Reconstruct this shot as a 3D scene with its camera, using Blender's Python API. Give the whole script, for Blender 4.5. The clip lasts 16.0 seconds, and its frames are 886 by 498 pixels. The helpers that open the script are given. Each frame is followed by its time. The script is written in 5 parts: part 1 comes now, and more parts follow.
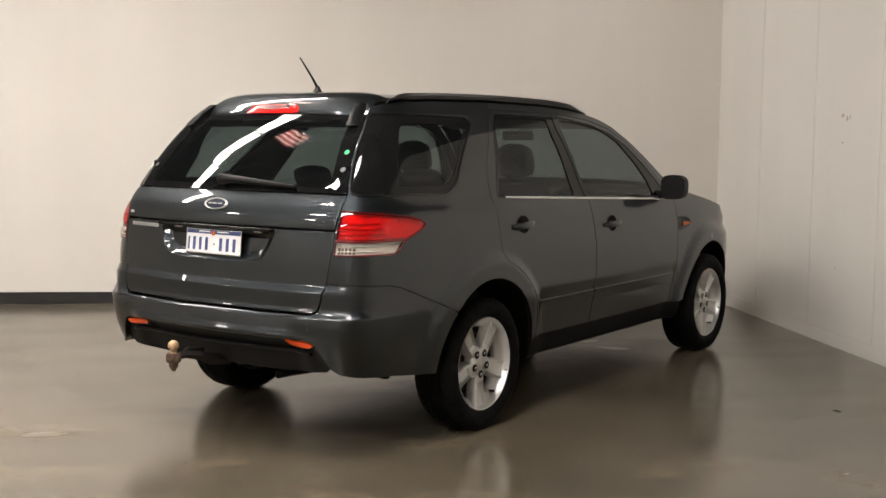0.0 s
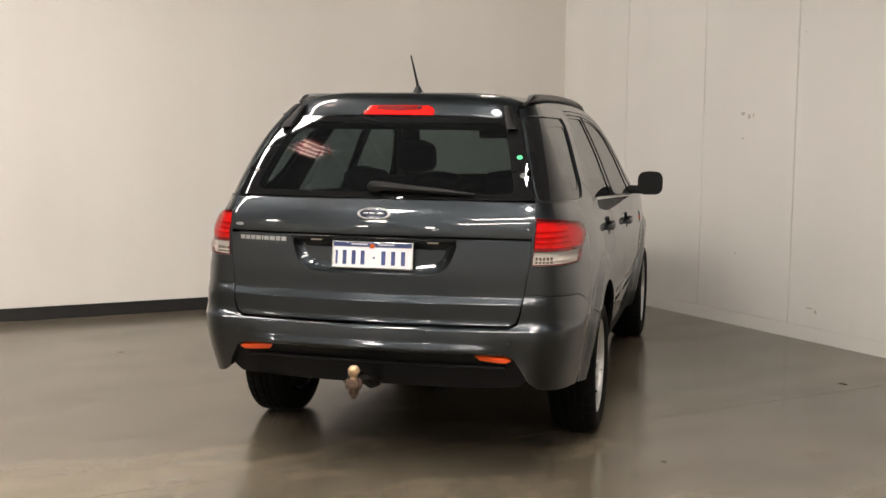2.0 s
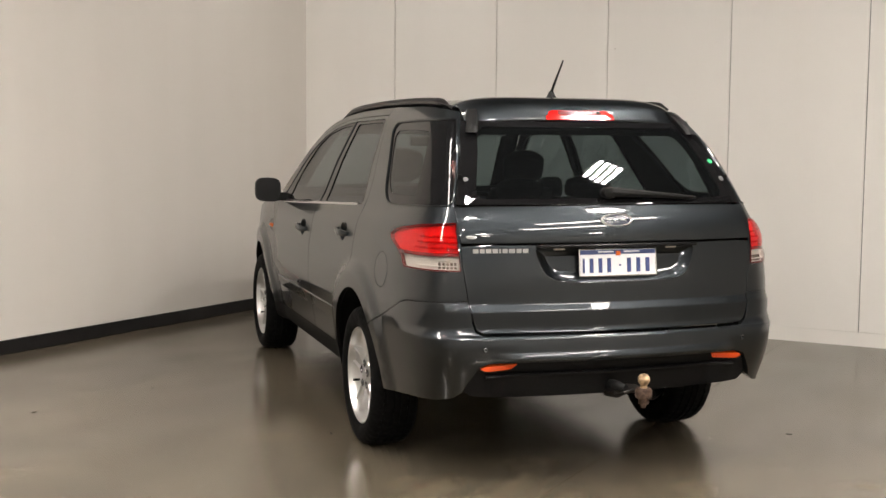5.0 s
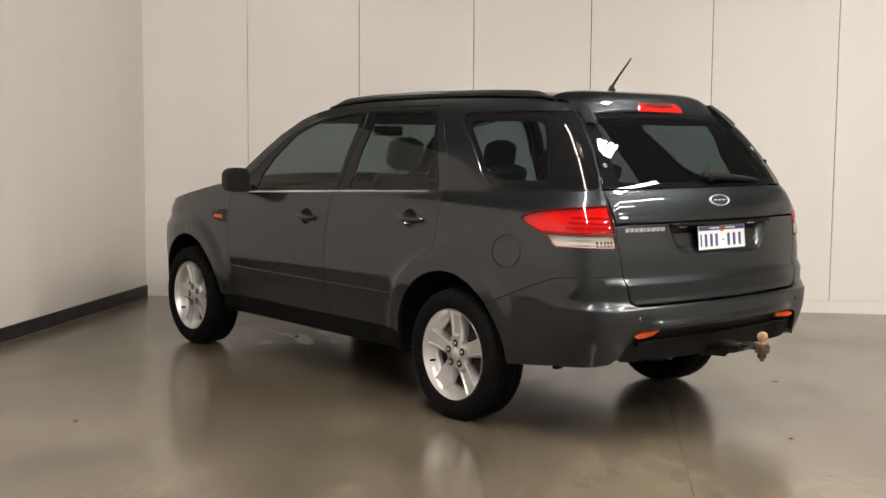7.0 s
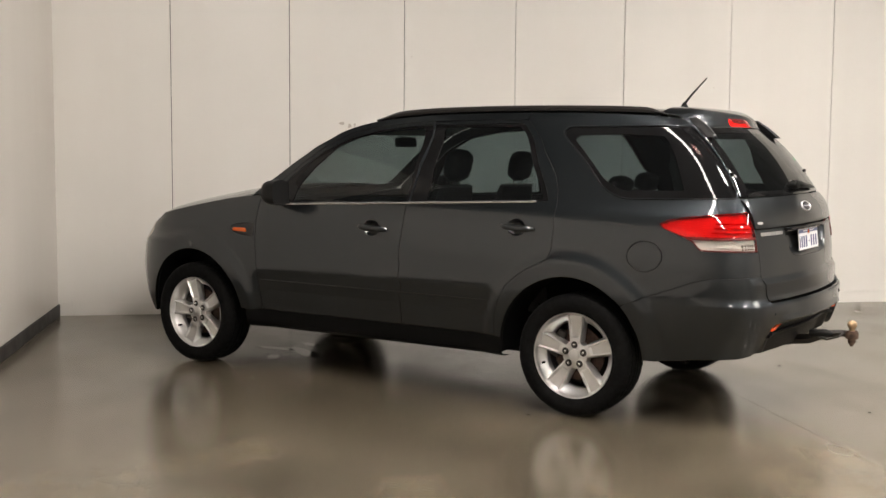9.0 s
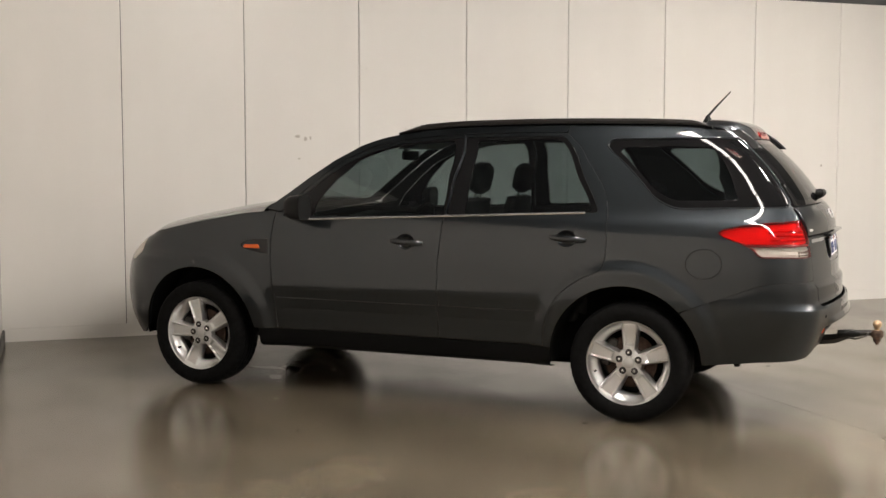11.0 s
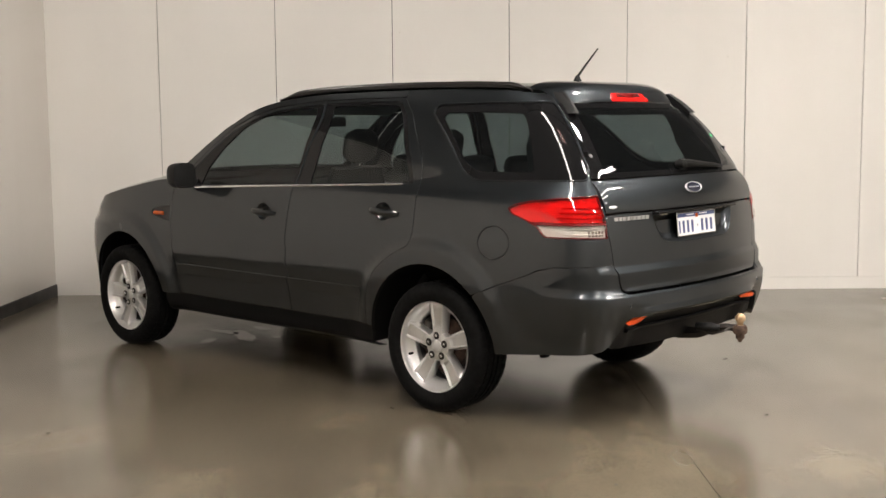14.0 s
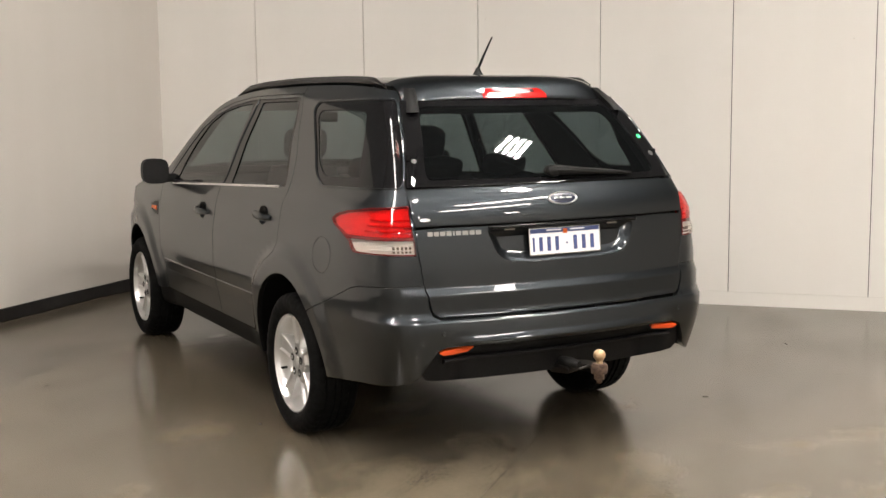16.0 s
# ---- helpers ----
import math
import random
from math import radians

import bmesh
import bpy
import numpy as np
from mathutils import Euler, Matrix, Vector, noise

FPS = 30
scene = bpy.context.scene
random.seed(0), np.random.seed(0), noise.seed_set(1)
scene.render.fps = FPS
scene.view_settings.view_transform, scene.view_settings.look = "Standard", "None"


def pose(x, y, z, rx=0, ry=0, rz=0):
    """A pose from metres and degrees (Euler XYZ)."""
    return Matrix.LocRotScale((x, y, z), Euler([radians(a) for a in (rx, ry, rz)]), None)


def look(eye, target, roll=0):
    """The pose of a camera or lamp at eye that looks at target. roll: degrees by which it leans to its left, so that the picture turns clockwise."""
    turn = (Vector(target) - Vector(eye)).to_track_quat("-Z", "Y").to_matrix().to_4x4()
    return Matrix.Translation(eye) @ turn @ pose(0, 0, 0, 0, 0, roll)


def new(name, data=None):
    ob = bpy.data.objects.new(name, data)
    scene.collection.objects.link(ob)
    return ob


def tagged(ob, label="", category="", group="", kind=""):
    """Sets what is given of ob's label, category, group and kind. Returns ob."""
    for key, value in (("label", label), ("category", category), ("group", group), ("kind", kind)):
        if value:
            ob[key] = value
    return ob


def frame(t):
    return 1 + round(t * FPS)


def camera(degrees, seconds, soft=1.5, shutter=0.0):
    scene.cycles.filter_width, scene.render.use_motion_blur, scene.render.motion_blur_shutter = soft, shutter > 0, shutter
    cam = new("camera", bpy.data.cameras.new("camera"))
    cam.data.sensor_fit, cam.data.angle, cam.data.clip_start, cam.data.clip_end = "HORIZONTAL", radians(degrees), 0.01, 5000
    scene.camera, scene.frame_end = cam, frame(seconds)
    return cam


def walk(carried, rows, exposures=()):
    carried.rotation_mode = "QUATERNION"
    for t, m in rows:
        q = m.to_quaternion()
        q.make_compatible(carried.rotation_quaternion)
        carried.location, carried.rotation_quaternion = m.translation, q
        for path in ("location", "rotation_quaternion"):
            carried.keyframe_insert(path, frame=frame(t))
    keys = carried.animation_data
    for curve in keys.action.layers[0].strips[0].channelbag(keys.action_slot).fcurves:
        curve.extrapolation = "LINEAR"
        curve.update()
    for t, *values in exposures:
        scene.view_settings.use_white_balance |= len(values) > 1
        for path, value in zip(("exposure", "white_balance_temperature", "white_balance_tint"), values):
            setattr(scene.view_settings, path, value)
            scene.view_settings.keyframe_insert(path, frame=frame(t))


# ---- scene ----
cam = camera(41.25, 16.0, soft=1.5)
PATH = [
    (0, (-3.905, -10.410, 1.500), (-3.646, -8.436, 1.308), 0.51),
    (0.5, (-4.553, -10.202, 1.522), (-4.121, -8.261, 1.313), 0.46),
    (1, (-5.220, -10.059, 1.553), (-4.610, -8.167, 1.337), 0.54),
    (1.5, (-5.855, -9.740, 1.528), (-5.049, -7.921, 1.321), 0.58),
    (2, (-6.503, -9.369, 1.566), (-5.539, -7.630, 1.354), 0.61),
    (2.5, (-6.997, -8.967, 1.507), (-5.910, -7.299, 1.318), 0.56),
    (3, (-7.492, -8.492, 1.534), (-6.262, -6.926, 1.345), 0.66),
    (3.5, (-7.969, -8.037, 1.519), (-6.589, -6.602, 1.332), 0.59),
    (4, (-8.381, -7.498, 1.506), (-6.852, -6.221, 1.323), 0.45),
    (6.3, (-9.967, -4.987, 1.484), (-8.041, -4.480, 1.295), 0.52),
    (6.5, (-10.088, -4.707, 1.478), (-8.143, -4.281, 1.287), 0.53),
    (7, (-10.242, -4.070, 1.473), (-8.268, -3.812, 1.282), 0.42),
    (7.5, (-10.385, -3.392, 1.495), (-8.396, -3.288, 1.303), 0.39),
    (8, (-10.473, -2.754, 1.486), (-8.482, -2.798, 1.299), 0.38),
    (8.5, (-10.446, -2.108, 1.499), (-8.464, -2.298, 1.313), 0.39),
    (9, (-10.419, -1.539, 1.504), (-8.456, -1.879, 1.324), 0.41),
    (10.9, (-10.030, -0.130, 1.507), (-8.160, -0.810, 1.347), 0.05),
    (11.3, (-10.047, -0.219, 1.506), (-8.166, -0.880, 1.350), -0.09),
    (11.5, (-10.075, -0.329, 1.525), (-8.194, -0.986, 1.361), -0.20),
    (12, (-10.254, -0.813, 1.505), (-8.345, -1.388, 1.343), -0.42),
    (12.5, (-10.249, -1.432, 1.562), (-8.304, -1.858, 1.371), -0.60),
    (13, (-10.326, -2.063, 1.550), (-8.361, -2.374, 1.350), -0.65),
    (13.5, (-10.278, -2.706, 1.537), (-8.295, -2.855, 1.325), -0.55),
    (14, (-10.271, -3.365, 1.529), (-8.283, -3.373, 1.307), -0.48),
    (14.5, (-10.088, -4.028, 1.566), (-8.108, -3.886, 1.322), -0.60),
    (15, (-9.876, -4.632, 1.530), (-7.915, -4.321, 1.295), -0.24),
    (15.5, (-9.629, -5.275, 1.553), (-7.700, -4.801, 1.318), -0.15),
    (16, (-9.295, -5.838, 1.578), (-7.416, -5.197, 1.334), -0.59),
]
walk(cam, [(t, look(eye, target, roll)) for t, eye, target, roll in PATH], exposures=((0.0, -0.23), (3.0, -0.17), (6.5, -0.12), (9.0, -0.05), (11.5, -0.08), (12.5, -0.20), (14.0, -0.04), (16.0, -0.01)))

# ---- light ----
world = bpy.data.worlds.new("world")
scene.world = world
world.use_nodes = True
world.node_tree.nodes["Background"].inputs[0].default_value = (0.9, 0.95, 1.0, 1)
world.node_tree.nodes["Background"].inputs[1].default_value = 0.02

# ---- materials ----
def mat(name, color, rough=0.5, metal=0.0, spec=0.5, coat=0.0):
    m = bpy.data.materials.new(name)
    m.use_nodes = True
    b = m.node_tree.nodes["Principled BSDF"]
    b.inputs["Base Color"].default_value = (*color, 1)
    b.inputs["Roughness"].default_value = rough
    b.inputs["Metallic"].default_value = metal
    b.inputs["Specular IOR Level"].default_value = spec
    b.inputs["Coat Weight"].default_value = coat
    b.inputs["Coat Roughness"].default_value = 0.03
    return m


def tint(name, color):
    """Tinted glass: what passes is coloured, what is thrown back is clear."""
    m = bpy.data.materials.new(name)
    m.use_nodes = True
    nt = m.node_tree
    nt.nodes.clear()
    out = nt.nodes.new("ShaderNodeOutputMaterial")
    mix = nt.nodes.new("ShaderNodeMixShader")
    lw = nt.nodes.new("ShaderNodeLayerWeight")
    lw.inputs[0].default_value = 0.5
    pw = nt.nodes.new("ShaderNodeMath")
    pw.operation = "POWER"
    pw.inputs[1].default_value = 5.0
    ad = nt.nodes.new("ShaderNodeMath")
    ad.operation = "MULTIPLY_ADD"
    ad.inputs[1].default_value = 0.92
    ad.inputs[2].default_value = 0.045
    nt.links.new(lw.outputs["Facing"], pw.inputs[0])
    nt.links.new(pw.outputs[0], ad.inputs[0])
    tr = nt.nodes.new("ShaderNodeBsdfTransparent")
    tr.inputs[0].default_value = (*color, 1)
    gl = nt.nodes.new("ShaderNodeBsdfGlossy")
    gl.inputs["Roughness"].default_value = 0.0
    # Faint grey haze added over the glass to lift its blacks.
    haze = nt.nodes.new("ShaderNodeBsdfDiffuse")
    haze.inputs[0].default_value = (0.003, 0.0033, 0.0035, 1)
    film = nt.nodes.new("ShaderNodeAddShader")
    nt.links.new(tr.outputs[0], film.inputs[0])
    nt.links.new(haze.outputs[0], film.inputs[1])
    nt.links.new(ad.outputs[0], mix.inputs[0])
    nt.links.new(film.outputs[0], mix.inputs[1])
    nt.links.new(gl.outputs[0], mix.inputs[2])
    nt.links.new(mix.outputs[0], out.inputs[0])
    return m


def nodes_of(m):
    nt = m.node_tree
    return nt, nt.nodes["Principled BSDF"]


def noise_node(nt, scale, detail=4.0, rough=0.55, stretch=None):
    tc = nt.nodes.new("ShaderNodeTexCoord")
    mp = nt.nodes.new("ShaderNodeMapping")
    if stretch:
        mp.inputs["Scale"].default_value = stretch
    n = nt.nodes.new("ShaderNodeTexNoise")
    n.inputs["Scale"].default_value = scale
    n.inputs["Detail"].default_value = detail
    n.inputs["Roughness"].default_value = rough
    nt.links.new(tc.outputs["Object"], mp.inputs[0])
    nt.links.new(mp.outputs[0], n.inputs["Vector"])
    return n


def ramp(nt, source, stops):
    r = nt.nodes.new("ShaderNodeValToRGB")
    els = r.color_ramp.elements
    while len(els) < len(stops):
        els.new(0.5)
    for e, (pos, col) in zip(els, stops):
        e.position = pos
        e.color = (*col, 1) if len(col) == 3 else col
    nt.links.new(source, r.inputs[0])
    return r


def blend(nt, kind, fac, a, b):
    m = nt.nodes.new("ShaderNodeMix")
    m.data_type = "RGBA"
    m.blend_type = kind
    m.inputs[0].default_value = fac
    nt.links.new(a, m.inputs[6])
    nt.links.new(b, m.inputs[7])
    return m.outputs[2]


def bump(nt, b, height, strength, distance):
    n = nt.nodes.new("ShaderNodeBump")
    n.inputs["Strength"].default_value = strength
    n.inputs["Distance"].default_value = distance
    nt.links.new(height, n.inputs["Height"])
    nt.links.new(n.outputs[0], b.inputs["Normal"])


def wall_material(name, color, rough, seed):
    """Rolled paint: cloudy tone, faint vertical streaks, a fine stipple."""
    m = mat(name, color, rough)
    nt, b = nodes_of(m)
    cloud = noise_node(nt, 0.9 + seed * 0.1, 5)
    streak = noise_node(nt, 2.2, 3, 0.5, (1.0, 1.0, 0.08))
    c1 = ramp(nt, cloud.outputs[0], ((0.3, tuple(v * 0.975 for v in color)), (0.7, tuple(min(1, v * 1.012) for v in color))))
    c2 = ramp(nt, streak.outputs[0], ((0.35, (0.975, 0.972, 0.968)), (0.65, (1, 1, 1))))
    nt.links.new(blend(nt, "MULTIPLY", 1.0, c1.outputs[0], c2.outputs[0]), b.inputs["Base Color"])
    fine = noise_node(nt, 260, 2)
    bump(nt, b, fine.outputs[0], 0.12, 0.002)
    return m


def concrete_material():
    """Power-floated, sealed concrete: cloudy patches, trowel sweeps, soft dark smudges and a fine grain."""
    m = mat("polished concrete", (0.13, 0.115, 0.09), 0.22)
    nt, b = nodes_of(m)
    big = noise_node(nt, 0.45, 2, 0.5)
    mid = noise_node(nt, 2.0, 3, 0.5)
    sweep = noise_node(nt, 1.1, 3, 0.5, (1.0, 2.6, 1.0))
    grain = noise_node(nt, 420, 1, 0.5)
    fleck = noise_node(nt, 60, 2, 0.5)
    c1 = ramp(nt, big.outputs[0], ((0.25, (0.112, 0.094, 0.070)), (0.75, (0.168, 0.142, 0.105))))
    c2 = ramp(nt, mid.outputs[0], ((0.22, (0.76, 0.755, 0.74)), (0.78, (1.14, 1.135, 1.12))))
    c3 = ramp(nt, sweep.outputs[0], ((0.25, (0.80, 0.80, 0.79)), (0.75, (1.03, 1.03, 1.03))))
    c4 = ramp(nt, grain.outputs[0], ((0.2, (0.80, 0.80, 0.80)), (0.8, (1.2, 1.2, 1.2))))
    c5 = ramp(nt, fleck.outputs[0], ((0.2, (0.90, 0.90, 0.89)), (0.8, (1.1, 1.1, 1.1))))
    col = blend(nt, "MULTIPLY", 1.0, c1.outputs[0], c2.outputs[0])
    for c in (c3, c4, c5):
        col = blend(nt, "MULTIPLY", 1.0, col, c.outputs[0])
    patch = noise_node(nt, 0.9, 2.5, 0.5, (1.0, 1.7, 1.0))
    r1 = ramp(nt, sweep.outputs[0], ((0.25, (0.22,) * 3), (0.75, (0.17,) * 3)))
    r2 = ramp(nt, patch.outputs[0], ((0.30, (0.82,) * 3), (0.70, (1.32,) * 3)))
    nt.links.new(blend(nt, "MULTIPLY", 1.0, r1.outputs[0], r2.outputs[0]), b.inputs["Roughness"])
    c6 = ramp(nt, patch.outputs[0], ((0.30, (0.74, 0.74, 0.73)), (0.70, (1.20, 1.19, 1.16))))
    nt.links.new(blend(nt, "MULTIPLY", 1.0, col, c6.outputs[0]), b.inputs["Base Color"])
    b.inputs["Specular IOR Level"].default_value = 0.85
    return m


def mottled(name, color, rough, metal, scale, amount, lift=0.0, spec=0.5):
    """A plain surface with grain in its tone and shine."""
    m = mat(name, color, rough, metal, spec)
    nt, b = nodes_of(m)
    n = noise_node(nt, scale, 5, 0.6)
    c = ramp(nt, n.outputs[0], ((0.3, tuple(v * (1 - amount) for v in color)), (0.7, tuple(min(1, v * (1 + amount)) for v in color))))
    nt.links.new(c.outputs[0], b.inputs["Base Color"])
    r = ramp(nt, n.outputs[0], ((0.3, (min(1, rough * 1.15),) * 3), (0.7, (rough * 0.88,) * 3)))
    nt.links.new(r.outputs[0], b.inputs["Roughness"])
    if lift:
        bump(nt, b, n.outputs[0], 0.4, lift)
    return m


WALL_PAINT = wall_material("wall paint", (0.66, 0.625, 0.58), 0.7, 1)
PANEL_PAINT = wall_material("panel paint", (0.80, 0.775, 0.735), 0.42, 3)
FLOOR_MAT = concrete_material()
JOINT = mat("joint filler", (0.03, 0.026, 0.022), 0.9)
SCUFF = mat("scuff", (0.52, 0.48, 0.43), 0.8)
BLACK_PAINT = mottled("black skirting", (0.010, 0.0095, 0.0095), 0.45, 0.0, 6, 0.3)
WATER = mat("water film", (0.095, 0.085, 0.068), 0.06, 0.0, 0.6)
CAR_PAINT = mat("car paint", (0.0300, 0.0348, 0.0388), 0.42, 1.0, 0.0, 0.9)
CAR_PAINT.node_tree.nodes["Principled BSDF"].inputs["Coat Roughness"].default_value = 0.008
GLOSS_BLACK = mat("gloss black", (0.008, 0.008, 0.0085), 0.05, 0.0, 0.22)
PLASTIC = mottled("black plastic", (0.018, 0.018, 0.0185), 0.55, 0.0, 220, 0.2, 0.0003)
VALANCE = mottled("black insert plastic", (0.0055, 0.0055, 0.006), 0.5, 0.0, 160, 0.25, 0.0004, 0.18)
UNDER = mat("underbody coating", (0.005, 0.005, 0.005), 0.9, 0.0, 0.1)
TRIM_BLACK = mat("dark trim", (0.013, 0.013, 0.0125), 0.85, 0.0, 0.25)
# Near black in place of the body paint, for the shade under the doors.
SILL = mat("shade-dark sill paint", (0.004, 0.004, 0.0042), 0.6, 0.0, 0.12)
MATT_BLACK = mat("matt black plastic", (0.007, 0.007, 0.007), 0.5, 0.0, 0.2)
FRIT = mat("glazed black edge", (0.007, 0.007, 0.0075), 0.004, 0.0, 0.5)
RUBBER = mottled("tyre rubber", (0.0042, 0.0042, 0.0043), 0.75, 0.0, 40, 0.25, 0.0006, 0.10)
ALLOY = mottled("silver alloy", (0.68, 0.675, 0.67), 0.31, 0.89, 8, 0.03)
# Darker copy of the alloy, its colour holding the shade inside the rim.
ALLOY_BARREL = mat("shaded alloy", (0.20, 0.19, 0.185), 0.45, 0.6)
ALLOY_DARK = mat("grey cap", (0.55, 0.54, 0.53), 0.4, 0.45)
STEEL_DARK = mat("dark steel", (0.05, 0.045, 0.042), 0.45, 0.8)
RUST = mottled("rusty steel", (0.075, 0.045, 0.03), 0.8, 0.2, 60, 0.5, 0.001)
DISC = mottled("brake iron", (0.06, 0.035, 0.026), 0.6, 0.5, 40, 0.5)
BRASS = mottled("worn ball", (0.46, 0.32, 0.19), 0.45, 0.5, 45, 0.35)
CHROME = mat("chrome", (0.82, 0.82, 0.82), 0.22, 0.9)
BRIGHT = mat("bright plated plastic", (0.80, 0.80, 0.80), 0.3, 0.5)
NAME_METAL = mat("satin lettering metal", (0.55, 0.55, 0.55), 0.35, 0.8)
MIRROR = mat("mirror glass", (0.8, 0.82, 0.82), 0.01, 1.0)
LAMP_RED = tint("red lens", (0.90, 0.070, 0.065))
BRAKE_RED = mat("brake lens", (0.62, 0.012, 0.010), 0.12, 0.0, 0.6, 0.5)
LAMP_IN = mat("lamp reflector", (0.66, 0.64, 0.62), 0.35, 0.0)
LAMP_RIB = mat("red rib", (0.42, 0.05, 0.045), 0.3)
LAMP_CELL = mat("lamp reflector cell", (0.16, 0.13, 0.11), 0.25, 0.4)
LAMP_DARK = mat("dark red", (0.12, 0.004, 0.004), 0.25)
LAMP_CLEAR = mat("clear lens", (0.62, 0.56, 0.50), 0.08, 0.0, 0.6, 0.5)
LENS_CLEAR = tint("clear cover", (0.90, 0.88, 0.85))
LAMP_BACK = mat("lamp housing", (0.03, 0.01, 0.01), 0.5)
ORANGE = mat("orange lens", (0.60, 0.105, 0.014), 0.15)
ORANGE_RED = mat("reflector lens", (0.85, 0.10, 0.02), 0.2)
PLATE_WHITE = mat("plate white", (0.78, 0.78, 0.80), 0.35)
PLATE_BLUE = mat("plate blue", (0.05, 0.07, 0.19), 0.35)
BADGE_BLUE = mat("badge blue", (0.022, 0.025, 0.04), 0.2)
STICKER = mat("green sticker", (0.05, 0.62, 0.22), 0.5)
STICKER_GREY = mat("grey sticker", (0.10, 0.10, 0.10), 0.5)
RAIL = mat("rail black", (0.011, 0.0095, 0.009), 0.35, 0.0, 0.35)
FABRIC = mat("headlining", (0.30, 0.29, 0.27), 0.9)
FABRIC_DARK = mat("seat cloth", (0.030, 0.030, 0.031), 0.95, 0.0, 0.2)
CARPET = mat("carpet", (0.03, 0.03, 0.03), 0.95)
TINT_FRONT = tint("side glass", (0.36, 0.42, 0.42))
TINT_REAR = tint("privacy glass", (0.29, 0.34, 0.345))
CEILING_DARK = mat("unlit roof sheeting", (0.10, 0.10, 0.10), 0.8)
# Pale paint for the unseen walls that throw light onto the car's rear.
BOUNCE_WALL = mottled("bounce wall", (0.74, 0.72, 0.68), 0.8, 0.0, 1.5, 0.2)
# Dark colour stands in for the missing light on the upper walls.
UPPER_DARK = mottled("darkened upper wall", (0.09, 0.09, 0.09), 0.7, 0.0, 2.0, 0.2)


def glow(name, color, strength):
    m = mat(name, (1, 1, 1))
    b = m.node_tree.nodes["Principled BSDF"]
    b.inputs["Emission Color"].default_value = (*color, 1)
    b.inputs["Emission Strength"].default_value = strength
    return m


TUBE_NEAR = glow("near and fill tubes", (1, 0.928, 0.856), 262)
# Tubes of lamps added out of view to brighten the car and walls.
FILL_TUBE = glow("fill lamp tubes", (1, 0.928, 0.856), 165)
STRIP = glow("strip lamp", (1, 0.928, 0.856), 74)
LAMP_STEEL = mat("white lamp housing", (0.6, 0.6, 0.6), 0.5)
def cloth(name, color):
    """Thin cloth that lets some light through."""
    m = mat(name, color, 0.9)
    nt, b = nodes_of(m)
    through_it = nt.nodes.new("ShaderNodeBsdfTranslucent")
    through_it.inputs[0].default_value = (*color, 1)
    mix = nt.nodes.new("ShaderNodeMixShader")
    mix.inputs[0].default_value = 0.6
    out = nt.nodes["Material Output"]
    nt.links.new(b.outputs[0], mix.inputs[1])
    nt.links.new(through_it.outputs[0], mix.inputs[2])
    nt.links.new(mix.outputs[0], out.inputs[0])
    return m


LAMP_BLACK = mat("black lamp louvre", (0.03, 0.03, 0.03), 0.7)
FLAG_RED = cloth("flag red", (0.30, 0.05, 0.05))
FLAG_WHITE = cloth("flag white", (0.85, 0.78, 0.74))

# ---- room ----
def link(name, bm, material, parent=None):
    me = bpy.data.meshes.new(name)
    bm.normal_update()
    bm.to_mesh(me)
    bm.free()
    me.materials.append(material)
    ob = new(name, me)
    if parent is not None:
        ob.parent = parent
    return ob


def box_bm(x0, x1, y0, y1, z0, z1, bevel=0.0):
    bm = bmesh.new()
    bmesh.ops.create_cube(bm, size=1, matrix=Matrix.LocRotScale(((x0 + x1) / 2, (y0 + y1) / 2, (z0 + z1) / 2), None, (x1 - x0, y1 - y0, z1 - z0)))
    if bevel:
        bmesh.ops.bevel(bm, geom=bm.edges[:], offset=bevel, segments=2, affect="EDGES")
    return bm


ROOM_H = 6.4
WALL_H = 3.05
PHI = -1.91
floor = tagged(link("floor", box_bm(-14.6, 0.3, -14.6, 1.2, -0.3, -0.06), JOINT), "sealed grey-brown concrete floor with a saw-cut joint", "floor", kind="structure")
link("slab", box_bm(-14.6, 0.3, -4.4889, 1.2, -0.06, 0), FLOOR_MAT, floor)
link("slab", box_bm(-14.6, 0.3, -14.6, -4.4924, -0.06, 0), FLOOR_MAT, floor)
wall_n = tagged(link("wall_north", box_bm(-14.7, 0.0, 0, 0.25, 0, WALL_H), WALL_PAINT), "smooth cream painted plaster wall", "wall", kind="structure")
wall_n.matrix_basis = pose(0, 0, 0, 0, 0, PHI)
# Both upper parts are out of view, darkened so the tilted glass reflects dark.
upper_n = tagged(link("wall_north_upper", box_bm(-14.7, 0.0, 0, 0.25, WALL_H, ROOM_H), UPPER_DARK), "unseen upper wall, coloured dark for the glass reflections", "wall", kind="structure")
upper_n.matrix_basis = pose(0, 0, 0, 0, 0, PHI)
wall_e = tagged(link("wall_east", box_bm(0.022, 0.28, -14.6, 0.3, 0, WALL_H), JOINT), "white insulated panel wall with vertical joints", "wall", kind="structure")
tagged(link("wall_east_upper", box_bm(0.0, 0.28, -14.6, 0.3, WALL_H, ROOM_H), UPPER_DARK), "unseen upper wall, coloured dark for the glass reflections", "wall", kind="structure")
SEAMS = [0.02, -0.968, -1.978, -2.985, -3.992, -5.010, -6.038] + [-6.038 - 1.02 * k for k in range(1, 9)] + [-14.6]
link("plinth", box_bm(0.0, 0.022, -14.6, 0.02, 0, 0.106, 0.001), PANEL_PAINT, wall_e)
for a, b in zip(SEAMS, SEAMS[1:]):
    link("panel", box_bm(0.0, 0.022, b + 0.003, a - 0.003, 0.1068, WALL_H - 0.001, 0.003), PANEL_PAINT, wall_e)
